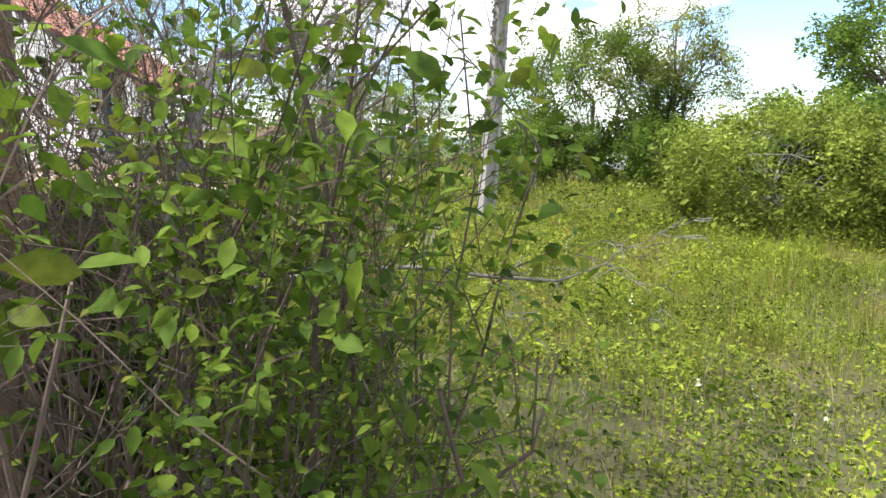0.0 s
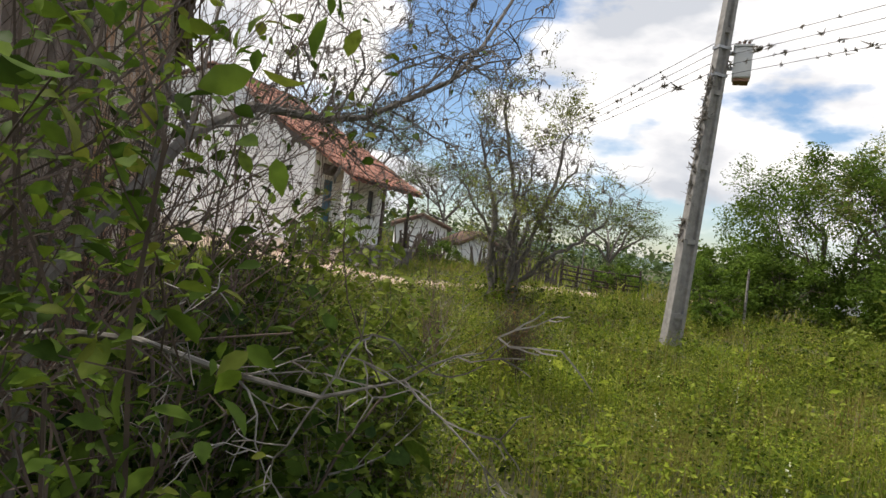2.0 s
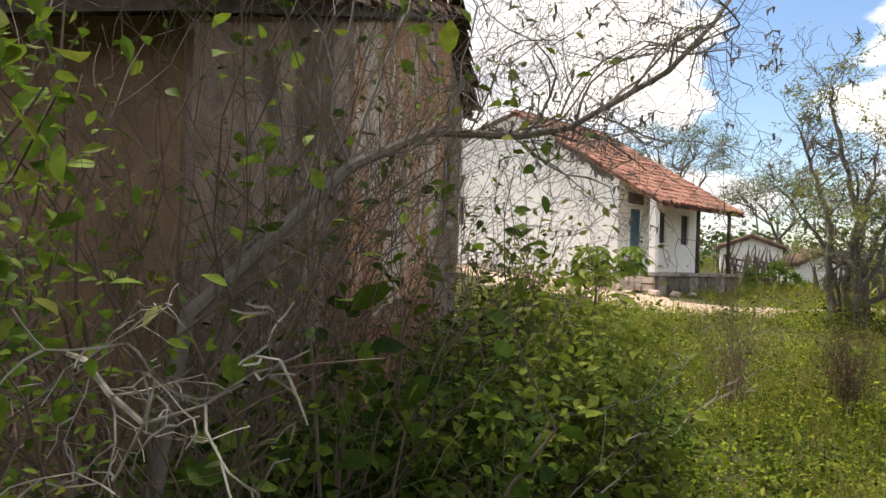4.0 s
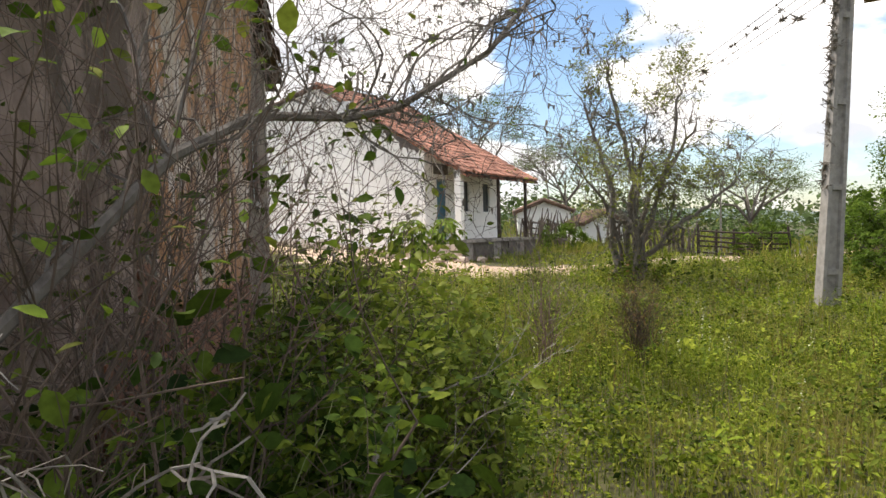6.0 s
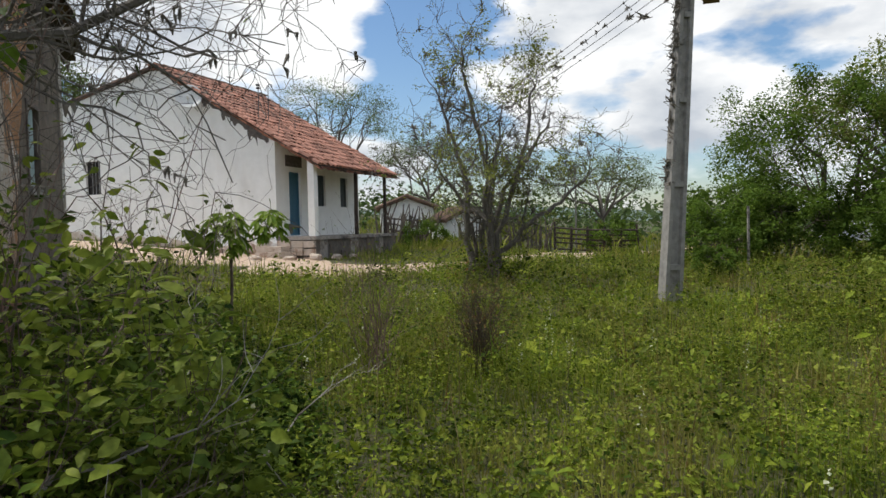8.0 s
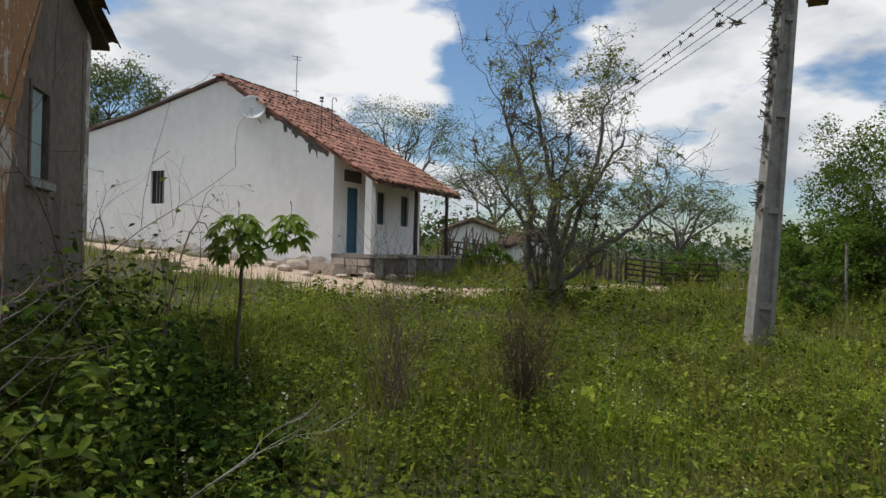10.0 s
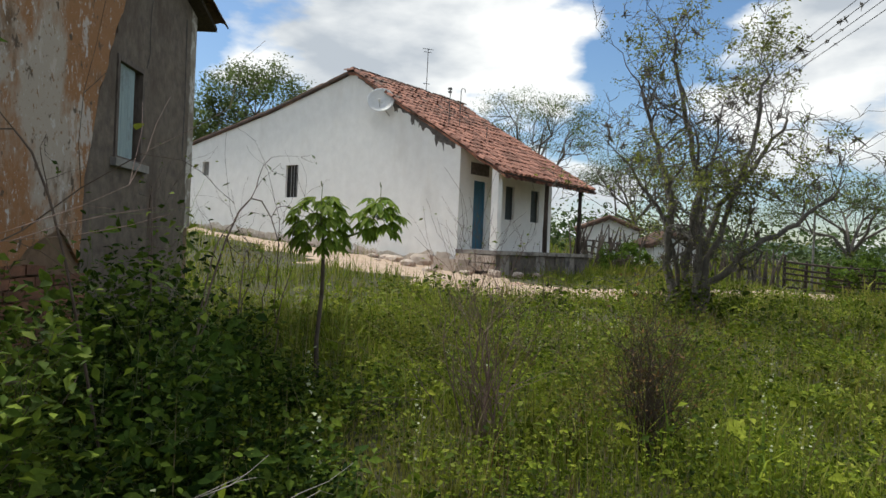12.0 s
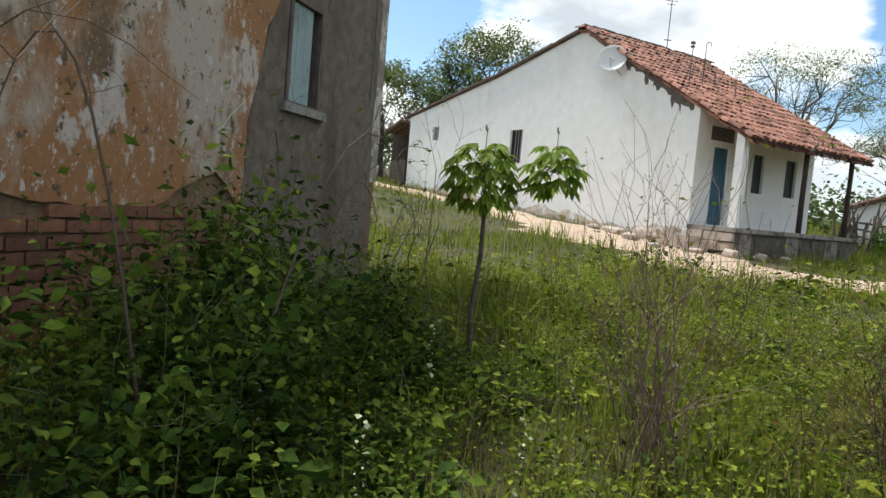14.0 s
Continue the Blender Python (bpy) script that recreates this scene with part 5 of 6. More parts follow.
# far scrub belt, its leaf colour dulled to suggest haze
rng = np.random.default_rng(120)
fp = []
for _ in range(420):
    a, r = radians(rng.uniform(-75, 88)), rng.uniform(42, 110)
    x, y = -16 + r * math.cos(a), -11 + r * math.sin(a)
    if -2 < x < 12 and 0 < y < 26:
        continue
    s = rng.uniform(1.3, 2.9) * (0.8 + r / 120)
    c = np.array([x, y, float(ground_z(x, y)) + s * 0.55])
    fp.append(c + unit(rng.normal(size=(120, 3))) * rng.random((120, 1)) ** 0.4 * np.array([s * 1.5, s * 1.5, s * 0.75]))
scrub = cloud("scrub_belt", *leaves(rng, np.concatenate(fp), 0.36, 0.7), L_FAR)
tagged(scrub, "belt of far scrub and low trees, green dulled for haze", "scrub", kind="stuff")

# half bare tree by the track
rng = np.random.default_rng(133)
TB = Vector(on_ground(-2.9, -7.6, 0.1))
tree = thing("gnarled_tree", TB, "gnarled many-stemmed tree with sparse olive leaves", "tree")
T_SIDE, T_DEEP = Vector((0.55, -0.835, 0)), Vector((0.835, 0.55, 0))
ROOM["thin"] = 0.0065
limbs, tips = Shape(), []
# each main stem: thickness at the foot, then (sideways, up, deep)
for r0, bends in ((0.1, ((-0.32, 0, 0), (-0.36, 1.1, 0.05), (-0.42, 2.3, 0.1), (-0.65, 3.4, 0.15), (-1.0, 4.4, 0.1))),
                  (0.085, ((-0.1, 0, 0.1), (0, 1.3, 0.2), (0.12, 2.6, 0.1), (-0.1, 3.9, 0.3), (-0.35, 5.0, 0.4), (-0.4, 5.5, 0.3))),
                  (0.09, ((0.15, 0, -0.05), (0.3, 0.8, -0.1), (0.95, 1.5, -0.3), (1.8, 2.0, -0.3), (2.5, 2.6, -0.2))),
                  (0.085, ((0.1, 0, 0.1), (0.22, 1.2, 0.2), (0.6, 2.3, 0.3), (1.3, 3.2, 0.3), (1.8, 4.0, 0.4))),
                  (0.07, ((0, 0, -0.2), (0.05, 1.2, -0.4), (-0.2, 2.4, -0.9), (-0.4, 3.4, -1.4))),
                  (0.07, ((0.05, 0, 0.2), (0.3, 1.3, 0.6), (0.5, 2.5, 1.2), (0.9, 3.6, 1.7))),
                  (0.06, ((-0.15, 0, 0.15), (-0.2, 1.4, 0.3), (-0.7, 2.5, 0.5), (-1.4, 3.3, 0.4))),
                  (0.07, ((0.05, 0, -0.1), (0.25, 1.3, -0.3), (0.6, 2.6, -0.6), (0.9, 4.0, -0.7), (1.0, 4.7, -0.6))),
                  (0.055, ((0.12, 0, 0), (0.1, 1.5, 0), (0.3, 2.8, 0), (0.5, 4.2, 0.1)))):
    key = [TB + T_SIDE * q[0] + T_DEEP * q[2] + Vector((0, 0, q[1])) for q in bends]
    pts = []
    for i in range(len(key) - 1):
        for f in (0.0, 0.25, 0.5, 0.75):
            pts.append(key[i].lerp(key[i + 1], f) + Vector(rng.normal(size=3)) * (0.035 if i + f else 0.0))
    pts.append(key[-1])
    n = len(pts)
    rad = [r0 * (1 - 0.72 * i / (n - 1)) * (1 + 0.25 * (i == 0)) for i in range(n)]
    hang(tree, part("stem", Shape().tube(pts, rad, 8), M_BARK, smooth=True))
    for k in sorted(rng.choice(np.arange(int(n * 0.34), n), 8, replace=False).tolist() + [n - 1, n - 1]):
        along = (pts[k] - pts[k - 1]).normalized()
        way = (along * 0.6 + Vector(rng.normal(size=3)) * 0.6 + Vector((0, 0, 0.1))).normalized()
        grow(rng, limbs, tips, pts[k], way, rng.uniform(0.55, 0.95), rad[k] * 0.55, 3, 3, 0.6, 0.06, 0.75, 0.72, 4, 4)
ROOM["thin"] = 0.0014
TPp = np.array([t[0] for t in tips])
lush = np.array([noise.noise(Vector(p) * 0.9) for p in TPp])
pick = TPp[rng.random(len(TPp)) < np.clip(0.2 + 0.8 * lush, 0.02, 0.7)]
P = np.repeat(pick, 7, axis=0) + rng.normal(size=(len(pick) * 7, 3)) * 0.07
epi = Shape()
for p in TPp[rng.choice(len(TPp), 90, replace=False)]:
    s = rng.uniform(0.05, 0.1)
    for _ in range(9):
        w = Vector(rng.normal(size=3)) * s
        epi.tube([Vector(p), Vector(p) + w * 0.5, Vector(p) + w], [s * 0.25, s * 0.2, s * 0.04], 4)
e_ob = part("air_plant", epi, M_EPI, fix=False)
e_ob["kind"] = "stuff"
hang(tree, part("branchwork", limbs, M_BARK, fix=False), cloud("crown", *leaves(rng, P, 0.05), L_SPARSE), e_ob)

# ---- thickets beside the walk ----
def stems_bush(name, label, roots, seed, top, stem_mat, leaf_mat, per_tip, leaf, leaf_w=0.55, depth=2, r=0.012, kids=3, spread=0.45, template=LEAF_SIMPLE, jitter=0.06, keep=1.0, category="bush", droop=0.25, room=None, gap=0.75):
    """Stems that fan out of the ground and carry leaves along their ends. roots: (x, y, way x, way y, length)."""
    rng = np.random.default_rng(seed)
    x0, y0 = roots[0][:2]
    ob = thing(name, on_ground(x0, y0), label, category)
    sh, tips = Shape(), []
    ROOM["gap"], ROOM["centre"], ROOM["reach"] = gap, (room[:2] if room else None), (room[2] if room else 0)
    for (x, y, dx, dy, ln) in roots:
        grow(rng, sh, tips, on_ground(x, y, 0.05), (dx, dy, 1.0), ln, r * rng.uniform(0.7, 1.2), depth, kids, spread, 0.12, 0.6, 0.6, 5, 6)
    ROOM["gap"], ROOM["centre"] = 0.0, None
    T = np.array([t[0] for t in tips])
    T = T[(rng.random(len(T)) < keep)]
    o = part("stalk", sh, stem_mat, fix=False)
    o["kind"] = "stuff"
    hang(ob, o)
    if per_tip:
        P = np.repeat(T, per_tip, axis=0) + rng.normal(size=(len(T) * per_tip, 3)) * jitter
        hang(ob, cloud("foliage", *leaves(rng, P, leaf, leaf_w, template=template, droop=droop), leaf_mat))
    return ob


def fan(cx, cy, rx, ry, n, length, seed, lean=0.35):
    rg = np.random.default_rng(seed)
    return [(cx + rg.normal() * rx, cy + rg.normal() * ry, rg.normal() * lean, rg.normal() * lean, length * rg.uniform(0.7, 1.15)) for _ in range(n)]


# broad-leaved bush passed first
ROOM1, ROOM2 = (-19.05, -11.25, 0.35), (-19.0, -10.8, 0.5)
stems_bush("leafy_bush", "tall broad-leaved bush with dark stems", fan(-19.05, -11.23, 0.1, 0.09, 10, 1.75, 221, 0.1), 222, 0, M_DRYTWIG, L_BUSH, 8, 0.027, 0.55, 2, 0.009, 5, 0.3, LEAF_FULL, 0.06, 0.85, room=ROOM1, gap=0.42)
stems_bush("leafy_bush", "green broad-leaved bush with dark stems", fan(-19.05, -11.25, 0.12, 0.1, 20, 1.3, 201, 0.14), 202, 0, M_DRYTWIG, L_BUSH, 8, 0.027, 0.55, 2, 0.008, 5, 0.35, LEAF_FULL, 0.06, 0.85, room=ROOM1, gap=0.42)
stems_bush("leafy_bush", "green broad-leaved bush low by the ground", fan(-19.0, -11.2, 0.16, 0.14, 20, 0.65, 203, 0.4), 204, 0, M_TWIG, L_THICKET, 4, 0.036, 0.6, 2, 0.008, 4, 0.4, LEAF_FULL, 0.08, 0.8, room=(-19.0, -11.2, 0.42), gap=0.42)
stems_bush("leafy_bush", "broad-leaved bush behind others, shaded and dark", fan(-19.0, -10.8, 0.18, 0.15, 18, 1.5, 223, 0.14), 224, 0, M_TWIG, L_BUSH, 4, 0.042, 0.55, 2, 0.009, 4, 0.33, LEAF_FULL, 0.08, 0.5, room=ROOM2, gap=0.6)
stems_bush("twiggy_bush", "low tangle of dark twigs with scattered leaves", fan(-18.4, -11.0, 0.28, 0.16, 22, 0.55, 219, 0.5), 200, 0, M_TWIG, L_THICKET, 2, 0.04, 0.6, 3, 0.007, 3, 0.45, LEAF_FULL, 0.06, 0.3, gap=0.6)
stems_bush("bare_shrub", "thicket of thin grey bare stems with few leaves", fan(-18.0, -10.4, 0.32, 0.16, 26, 1.5, 217, 0.2), 218, 0, M_TWIG, L_BUSH, 1, 0.05, 0.6, 3, 0.01, 3, 0.32, LEAF_FULL, 0.05, 0.22, gap=1.0)
stems_bush("bare_shrub", "dense thicket of dark thin stems with scattered leaves", fan(-18.15, -10.55, 0.28, 0.12, 26, 1.35, 227, 0.22), 228, 0, M_DRYTWIG, L_BUSH, 1, 0.045, 0.6, 3, 0.01, 3, 0.36, LEAF_FULL, 0.05, 0.12, gap=0.95)
stems_bush("leafy_weed", "dark broad-leaved weeds heaped at the foot of the wall", fan(-17.65, -10.4, 0.3, 0.18, 22, 0.8, 225, 0.3), 226, 0, M_GREENSTEM, L_MOUND, 3, 0.06, 0.65, 2, 0.007, 3, 0.4, LEAF_FULL, 0.08, 0.8, room=(-17.65, -10.4, 0.7), gap=0.9)
# reddish bare stems before the ruin's wall
stems_bush("bare_shrub", "thicket of thin reddish bare stems with few leaves", fan(-17.35, -10.0, 0.45, 0.18, 26, 1.7, 205, 0.16), 206, 0, M_REDTWIG, L_BUSH, 1, 0.06, 0.65, 3, 0.008, 3, 0.3, LEAF_FULL, 0.05, 0.1, gap=1.2)
stems_bush("bare_shrub", "thicket of thin grey-brown bare stems with few leaves", fan(-16.4, -9.3, 0.5, 0.25, 16, 1.5, 207, 0.2), 208, 0, M_TWIG, L_BUSH, 1, 0.05, 0.6, 3, 0.007, 3, 0.3, LEAF_FULL, 0.05, 0.06, gap=1.4)
# dead grey twigs low beside the path
stems_bush("dead_branches", "tangle of bleached dead branches lying in the thicket", fan(-18.62, -10.98, 0.12, 0.1, 11, 0.55, 209, 0.75), 210, 0, M_DEADWOOD, L_DRY, 1, 0.03, 0.5, 3, 0.009, 4, 0.6, LEAF_SIMPLE, 0.03, 0.06, "branches", gap=0.62)
# dense small-leaved thicket
for i, (cx, cy, n, ln) in enumerate(((-16.35, -10.1, 26, 0.9), (-15.6, -9.45, 26, 0.74), (-17.1, -10.4, 22, 0.78), (-16.2, -10.55, 16, 0.5), (-15.3, -9.9, 14, 0.24))):
    stems_bush("thicket", "dense small-leaved green thicket", fan(cx, cy, 0.45, 0.3, n, ln, 211 + 2 * i, 0.35), 212 + 2 * i, 0, M_TWIG, L_THICKET, 6, 0.042, 0.5, 2, 0.008, 4, 0.4, LEAF_SIMPLE, 0.075, 0.9, room=(cx, cy, 0.75), gap=1.0)
stems_bush("leafy_bush", "bright yellow-green leafy bush standing above the thicket", fan(-16.45, -10.65, 0.16, 0.12, 16, 1.15, 322, 0.12), 323, 0, M_TWIG, L_YELLOW, 5, 0.046, 0.55, 2, 0.007, 4, 0.35, LEAF_FULL, 0.06, 0.7, room=(-16.5, -10.6, 0.42), gap=1.0)
# leafy vines heaped against the ruin
for i, (cx, cy, n, ln) in enumerate(((-14.5, -8.65, 22, 0.78), (-13.9, -8.1, 20, 0.66), (-13.2, -7.25, 18, 0.52), (-13.7, -9.0, 16, 0.18), (-12.7, -7.9, 14, 0.18), (-14.7, -9.5, 16, 0.22), (-12.4, -6.6, 14, 0.16))):
    stems_bush("vine_heap", "heap of dark green broad-leaved vines and weeds", fan(cx, cy, 0.45, 0.35, n, ln, 220 + i, 0.55), 230 + i, 0, M_GREENSTEM, L_MOUND, 5, 0.044, 0.62, 2, 0.005, 4, 0.55, LEAF_FULL if i in (0, 1, 5) else LEAF_SIMPLE, 0.1, 0.9, room=(cx, cy, 0.65), gap=0.7)
    stems_bush("young_bush", "lighter green weeds growing through the vines", fan(cx - 0.1, cy - 0.1, 0.4, 0.35, 8, ln * 1.15, 250 + i, 0.4), 260 + i, 0, M_GREENSTEM, L_THICKET, 2, 0.04, 0.6, 2, 0.004, 3, 0.4, LEAF_SIMPLE, 0.05, 0.7, room=(cx, cy, 0.65), gap=0.8)

# the long bare limb that reaches over the path
LIMB = [(-18.25, -10.55, 0.0), (-17.68, -10.45, 0.47), (-17.25, -10.35, 0.66), (-16.72, -10.35, 0.72), (-16.5, -10.45, 0.78), (-16.18, -10.75, 1.05), (-15.85, -10.8, 1.35), (-15.55, -10.85, 1.72), (-15.3, -10.9, 2.15), (-15.1, -11.0, 2.6)]
rng = np.random.default_rng(240)
limb_tree = thing("bare_tree", on_ground(-18.35, -10.7), "leafless grey tree limb with fine twigs and dry seed heads", "tree")
sh, tips = Shape(), []
root = [on_ground(-18.5, -10.75, 0.1), (-18.42, -10.7, -0.7)] + LIMB
sh.tube(root, np.linspace(0.026, 0.006, len(root)), 7)
ROOM["gap"], ROOM["centre"], ROOM["reach"] = 0.55, (-17.05, -10.7), 1.1
for i in range(1, len(LIMB)):
    for _ in range(4):
        f = rng.random()
        p = Vector(LIMB[i - 1]).lerp(Vector(LIMB[i]), f)
        along = (Vector(LIMB[i]) - Vector(LIMB[i - 1])).normalized()
        d = along * 0.7 + Vector((rng.normal() * 0.4 + 0.25, rng.normal() * 0.6 - 0.1, rng.normal() * 0.45 + 0.1))
        grow(rng, sh, tips, p, d, 0.8, 0.0065, 3, 4, 0.75, 0.0, 0.65, 0.66, 4, 8)
for k, dd, ln in ((3, (0.2, -0.8, 0.25), 0.9), (4, (0.25, -0.8, 0.3), 1.0), (5, (0.0, -0.8, 0.15), 0.9), (6, (-0.1, -0.8, 0.2), 0.9), (7, (-0.1, -0.8, 0.1), 0.9)):
    grow(rng, sh, tips, LIMB[k], dd, ln, 0.0065, 3, 4, 0.65, 0.0, 0.6, 0.68, 4, 8)
for h in ((-17.5, -10.1, 1.2), (-17.0, -10.0, 1.6)):
    grow(rng, sh, tips, LIMB[1], Vector(h) - Vector(LIMB[1]), 1.4, 0.009, 3, 3, 0.3, 0.1, 0.6, 0.65, 4, 6)
ROOM["gap"], ROOM["centre"] = 0.0, None
T = np.array([t[0] for t in tips])
seed_sh = Shape()
for p in T[rng.choice(len(T), 150, replace=False)]:
    a = Vector(p)
    for _ in range(2):
        b = a + Vector(rng.normal(size=3)) * 0.014
        seed_sh.tube([a, b, b + Vector((0, 0, -0.02))], [0.002, 0.006, 0.0015], 4)
s_ob = part("seed_head", seed_sh, M_EPI, fix=False)
s_ob["kind"] = "stuff"
hang(limb_tree, part("branchwork", sh, M_BARK, fix=False), s_ob)
lp = T[rng.random(len(T)) < 0.004]
hang(limb_tree, cloud("foliage", *leaves(rng, lp + rng.normal(size=lp.shape) * 0.03, 0.06, 0.6, template=LEAF_FULL), L_BUSH))

# dead stick jutting over the grass
rng = np.random.default_rng(250)
stick = thing("dead_stick", (-18.62, -10.9, -0.2), "bleached dead stick with drooping twigs", "branch")
sh, tips = Shape(), []
SP = [Vector(p) for p in ((-18.5, -10.55, -0.45), (-18.57, -10.75, -0.18), (-18.63, -10.95, -0.04), (-18.68, -11.12, 0.0), (-18.7, -11.3, 0.015), (-18.72, -11.48, 0.0), (-18.73, -11.62, -0.005), (-18.71, -11.72, 0.03))]
sh.tube(SP, [0.0065, 0.0062, 0.0058, 0.0054, 0.005, 0.0042, 0.003, 0.0015], 6)
twigs = []
for i in range(3, 8):
    for _ in range(2):
        tw = Shape()
        grow(rng, tw, tips, SP[i], (rng.normal() * 0.4, -0.5 + rng.normal() * 0.4, -0.3 + rng.normal() * 0.6), 0.14, 0.0019, 2, 3, 0.5, -0.1, 0.5, 0.6, 4, 4)
        if tw.f:
            twigs.append(part("twig", tw, M_DEADWOOD, fix=False))
hang(stick, *twigs)
hang(stick, part("stick", sh, M_DEADWOOD, fix=False))

# low bent branch through the thicket
rng = np.random.default_rng(255)
low = thing("low_branch", (-17.4, -10.9, -1.0), "thin grey branch bending through the thicket", "branch")
sh, tips = Shape(), []
LB = [Vector((-17.9, -10.9, -1.2)), Vector((-17.3, -10.75, -0.75)), Vector((-16.75, -10.6, -0.45)), Vector((-16.2, -10.55, -0.5)), Vector((-15.7, -10.5, -0.75)), Vector((-15.3, -10.4, -1.1))]
sh.tube(LB, [0.014, 0.012, 0.01, 0.007, 0.005, 0.003], 5)
for i in range(1, 5):
    grow(rng, sh, tips, LB[i], (0.5 + rng.normal() * 0.3, rng.normal() * 0.5, 0.3), 0.5, 0.005, 2, 3, 0.4, 0.05, 0.5, 0.6, 4, 4)
hang(low, part("branch", sh, M_DEADWOOD, fix=False))

stems_bush("lime_vine", "bright lime green young vine climbing over the heap", fan(-13.95, -8.1, 0.06, 0.06, 5, 0.75, 290, 0.15), 291, 0, M_GREENSTEM, L_SAPLING, 2, 0.075, 0.75, 1, 0.006, 3, 0.3, LEAF_FULL, 0.05, 0.8, "vine")
stems_bush("leafy_weed", "upright broad-leaved dark green weeds in the shade", fan(-17.55, -10.75, 0.28, 0.16, 18, 0.5, 292, 0.3), 293, 0, M_GREENSTEM, L_MOUND, 2, 0.085, 0.75, 1, 0.006, 3, 0.3, LEAF_FULL, 0.06, 0.9, "weed")

# arching brambles before the ruin
rng = np.random.default_rng(260)
for k, (x, y, dx, dy, h) in enumerate(((-14.0, -8.6, 0.9, 0.35, 1.5), (-14.3, -8.7, -0.5, 0.3, 1.7), (-13.6, -8.1, 0.8, 0.7, 1.25), (-13.9, -8.3, 0.45, 0.9, 1.5), (-12.9, -7.6, 1.0, 1.2, 1.1))):
    b = Vector(on_ground(x, y))
    pts = [b + Vector((dx * f * 1.1, dy * f * 1.1, h * math.sin(f * 2.2))) for f in np.linspace(0, 1, 10)]
    br = thing("bramble", b, "arching thin bramble cane with few leaves", "bramble", "brambles")
    sh, tips = Shape(), []
    sh.tube(pts, np.linspace(0.008, 0.003, 10), 5)
    for i in range(2, 9, 2):
        grow(rng, sh, tips, pts[i], (dx, dy, 0.5 + rng.normal() * 0.5), 0.3, 0.003, 2, 2, 0.4, 0.0, 0.5, 0.6, 4, 4)
    T = np.array([t[0] for t in tips])
    T = T[rng.random(len(T)) < 0.3]
    hang(br, part("cane", sh, M_TWIG, fix=False), cloud("foliage", *leaves(rng, T, 0.04, 0.55), L_BUSH))

# sapling with two tufts of palmate leaves
rng = np.random.default_rng(270)
SB = Vector(on_ground(-12.0, -7.5, 0.05))
sap = thing("sapling", SB, "slender sapling with two tufts of large palmate leaves", "sapling")
fork = Vector((-11.98, -7.5, -0.04))
TUFTS = ((Vector((-11.99, -7.46, 0.14)), 34, 0.19), (Vector((-11.59, -7.75, 0.22)), 20, 0.14))
hang(sap, part("stem", Shape().tube([SB, SB.lerp(fork, 0.35) + Vector((-0.015, 0.01, 0)), SB.lerp(fork, 0.7) + Vector((0.01, 0, 0)), fork, TUFTS[0][0] + Vector((0, 0, 0.12))], [0.022, 0.019, 0.017, 0.015, 0.008], 7), M_BARK2, smooth=True),
     part("side_stem", Shape().tube([fork, Vector((-11.86, -7.58, 0.04)), Vector((-11.68, -7.69, 0.12)), TUFTS[1][0] + Vector((0, 0, 0.1))], [0.012, 0.011, 0.01, 0.006], 6), M_GREENSTEM, smooth=True))
for c, n, size in TUFTS:
    for i in range(n):
        a = i * 2.4 + rng.normal() * 0.25
        rise = 1 - 1.75 * (i + 0.5) / n
        reach = size * math.sqrt(max(0.12, 1 - rise * rise)) * rng.uniform(0.85, 1.15)
        out = Vector((math.cos(a), math.sin(a), 0))
        hub = c + out * reach + Vector((0, 0, size * (1.25 * rise - 0.12) + 0.04))
        blade = Shape()
        for q in range(7):
            w = (q - 3) * 0.52 + rng.normal() * 0.06
            way = Vector((math.cos(a + w), math.sin(a + w), -0.5 - 0.6 * rng.random() + 0.45 * rise)).normalized()
            side = way.cross(Vector((0, 0, 1))).normalized()
            L = 0.155 * (1 - 0.1 * abs(q - 3)) * rng.uniform(0.85, 1.1)
            nup = side.cross(way)
            sag = Vector((0, 0, -L * 0.16))
            blade.add([hub, hub + way * L * 0.35 + side * L * 0.13 + nup * 0.008, hub + way * L * 0.68 + side * L * 0.17 + nup * 0.008 + sag * 0.4, hub + way * L + sag, hub + way * L * 0.68 - side * L * 0.17 + nup * 0.008 + sag * 0.4, hub + way * L * 0.35 - side * L * 0.13 + nup * 0.008, hub + way * L * 0.36, hub + way * L * 0.7 + sag * 0.4],
                      [(0, 6, 1), (0, 5, 6), (1, 6, 7, 2), (6, 5, 4, 7), (2, 7, 3), (7, 4, 3)])
        leaf = part("leaf", blade, L_SAPLING, fix=False)
        hang(sap, leaf)
        sub(leaf, part("leaf_stalk", Shape().tube([c, c.lerp(hub, 0.5) + Vector((0, 0, 0.03)), hub], [0.0045, 0.0035, 0.003], 4), M_GREENSTEM, fix=False))
    t = c + Vector((0, 0, size * 1.15))
    hang(sap, part("flower_stalk", Shape().tube([t - Vector((0, 0, 0.1)), t + Vector((0.005, 0, 0.1)), t + Vector((0.0, 0.01, 0.15))], [0.004, 0.003, 0.006], 5).tube([t + Vector((0.005, 0, 0.1)), t + Vector((0.03, 0.02, 0.13))], 0.003, 4).tube([t + Vector((0.005, 0, 0.1)), t + Vector((-0.03, -0.02, 0.13))], 0.003, 4), M_GREENSTEM, fix=False))

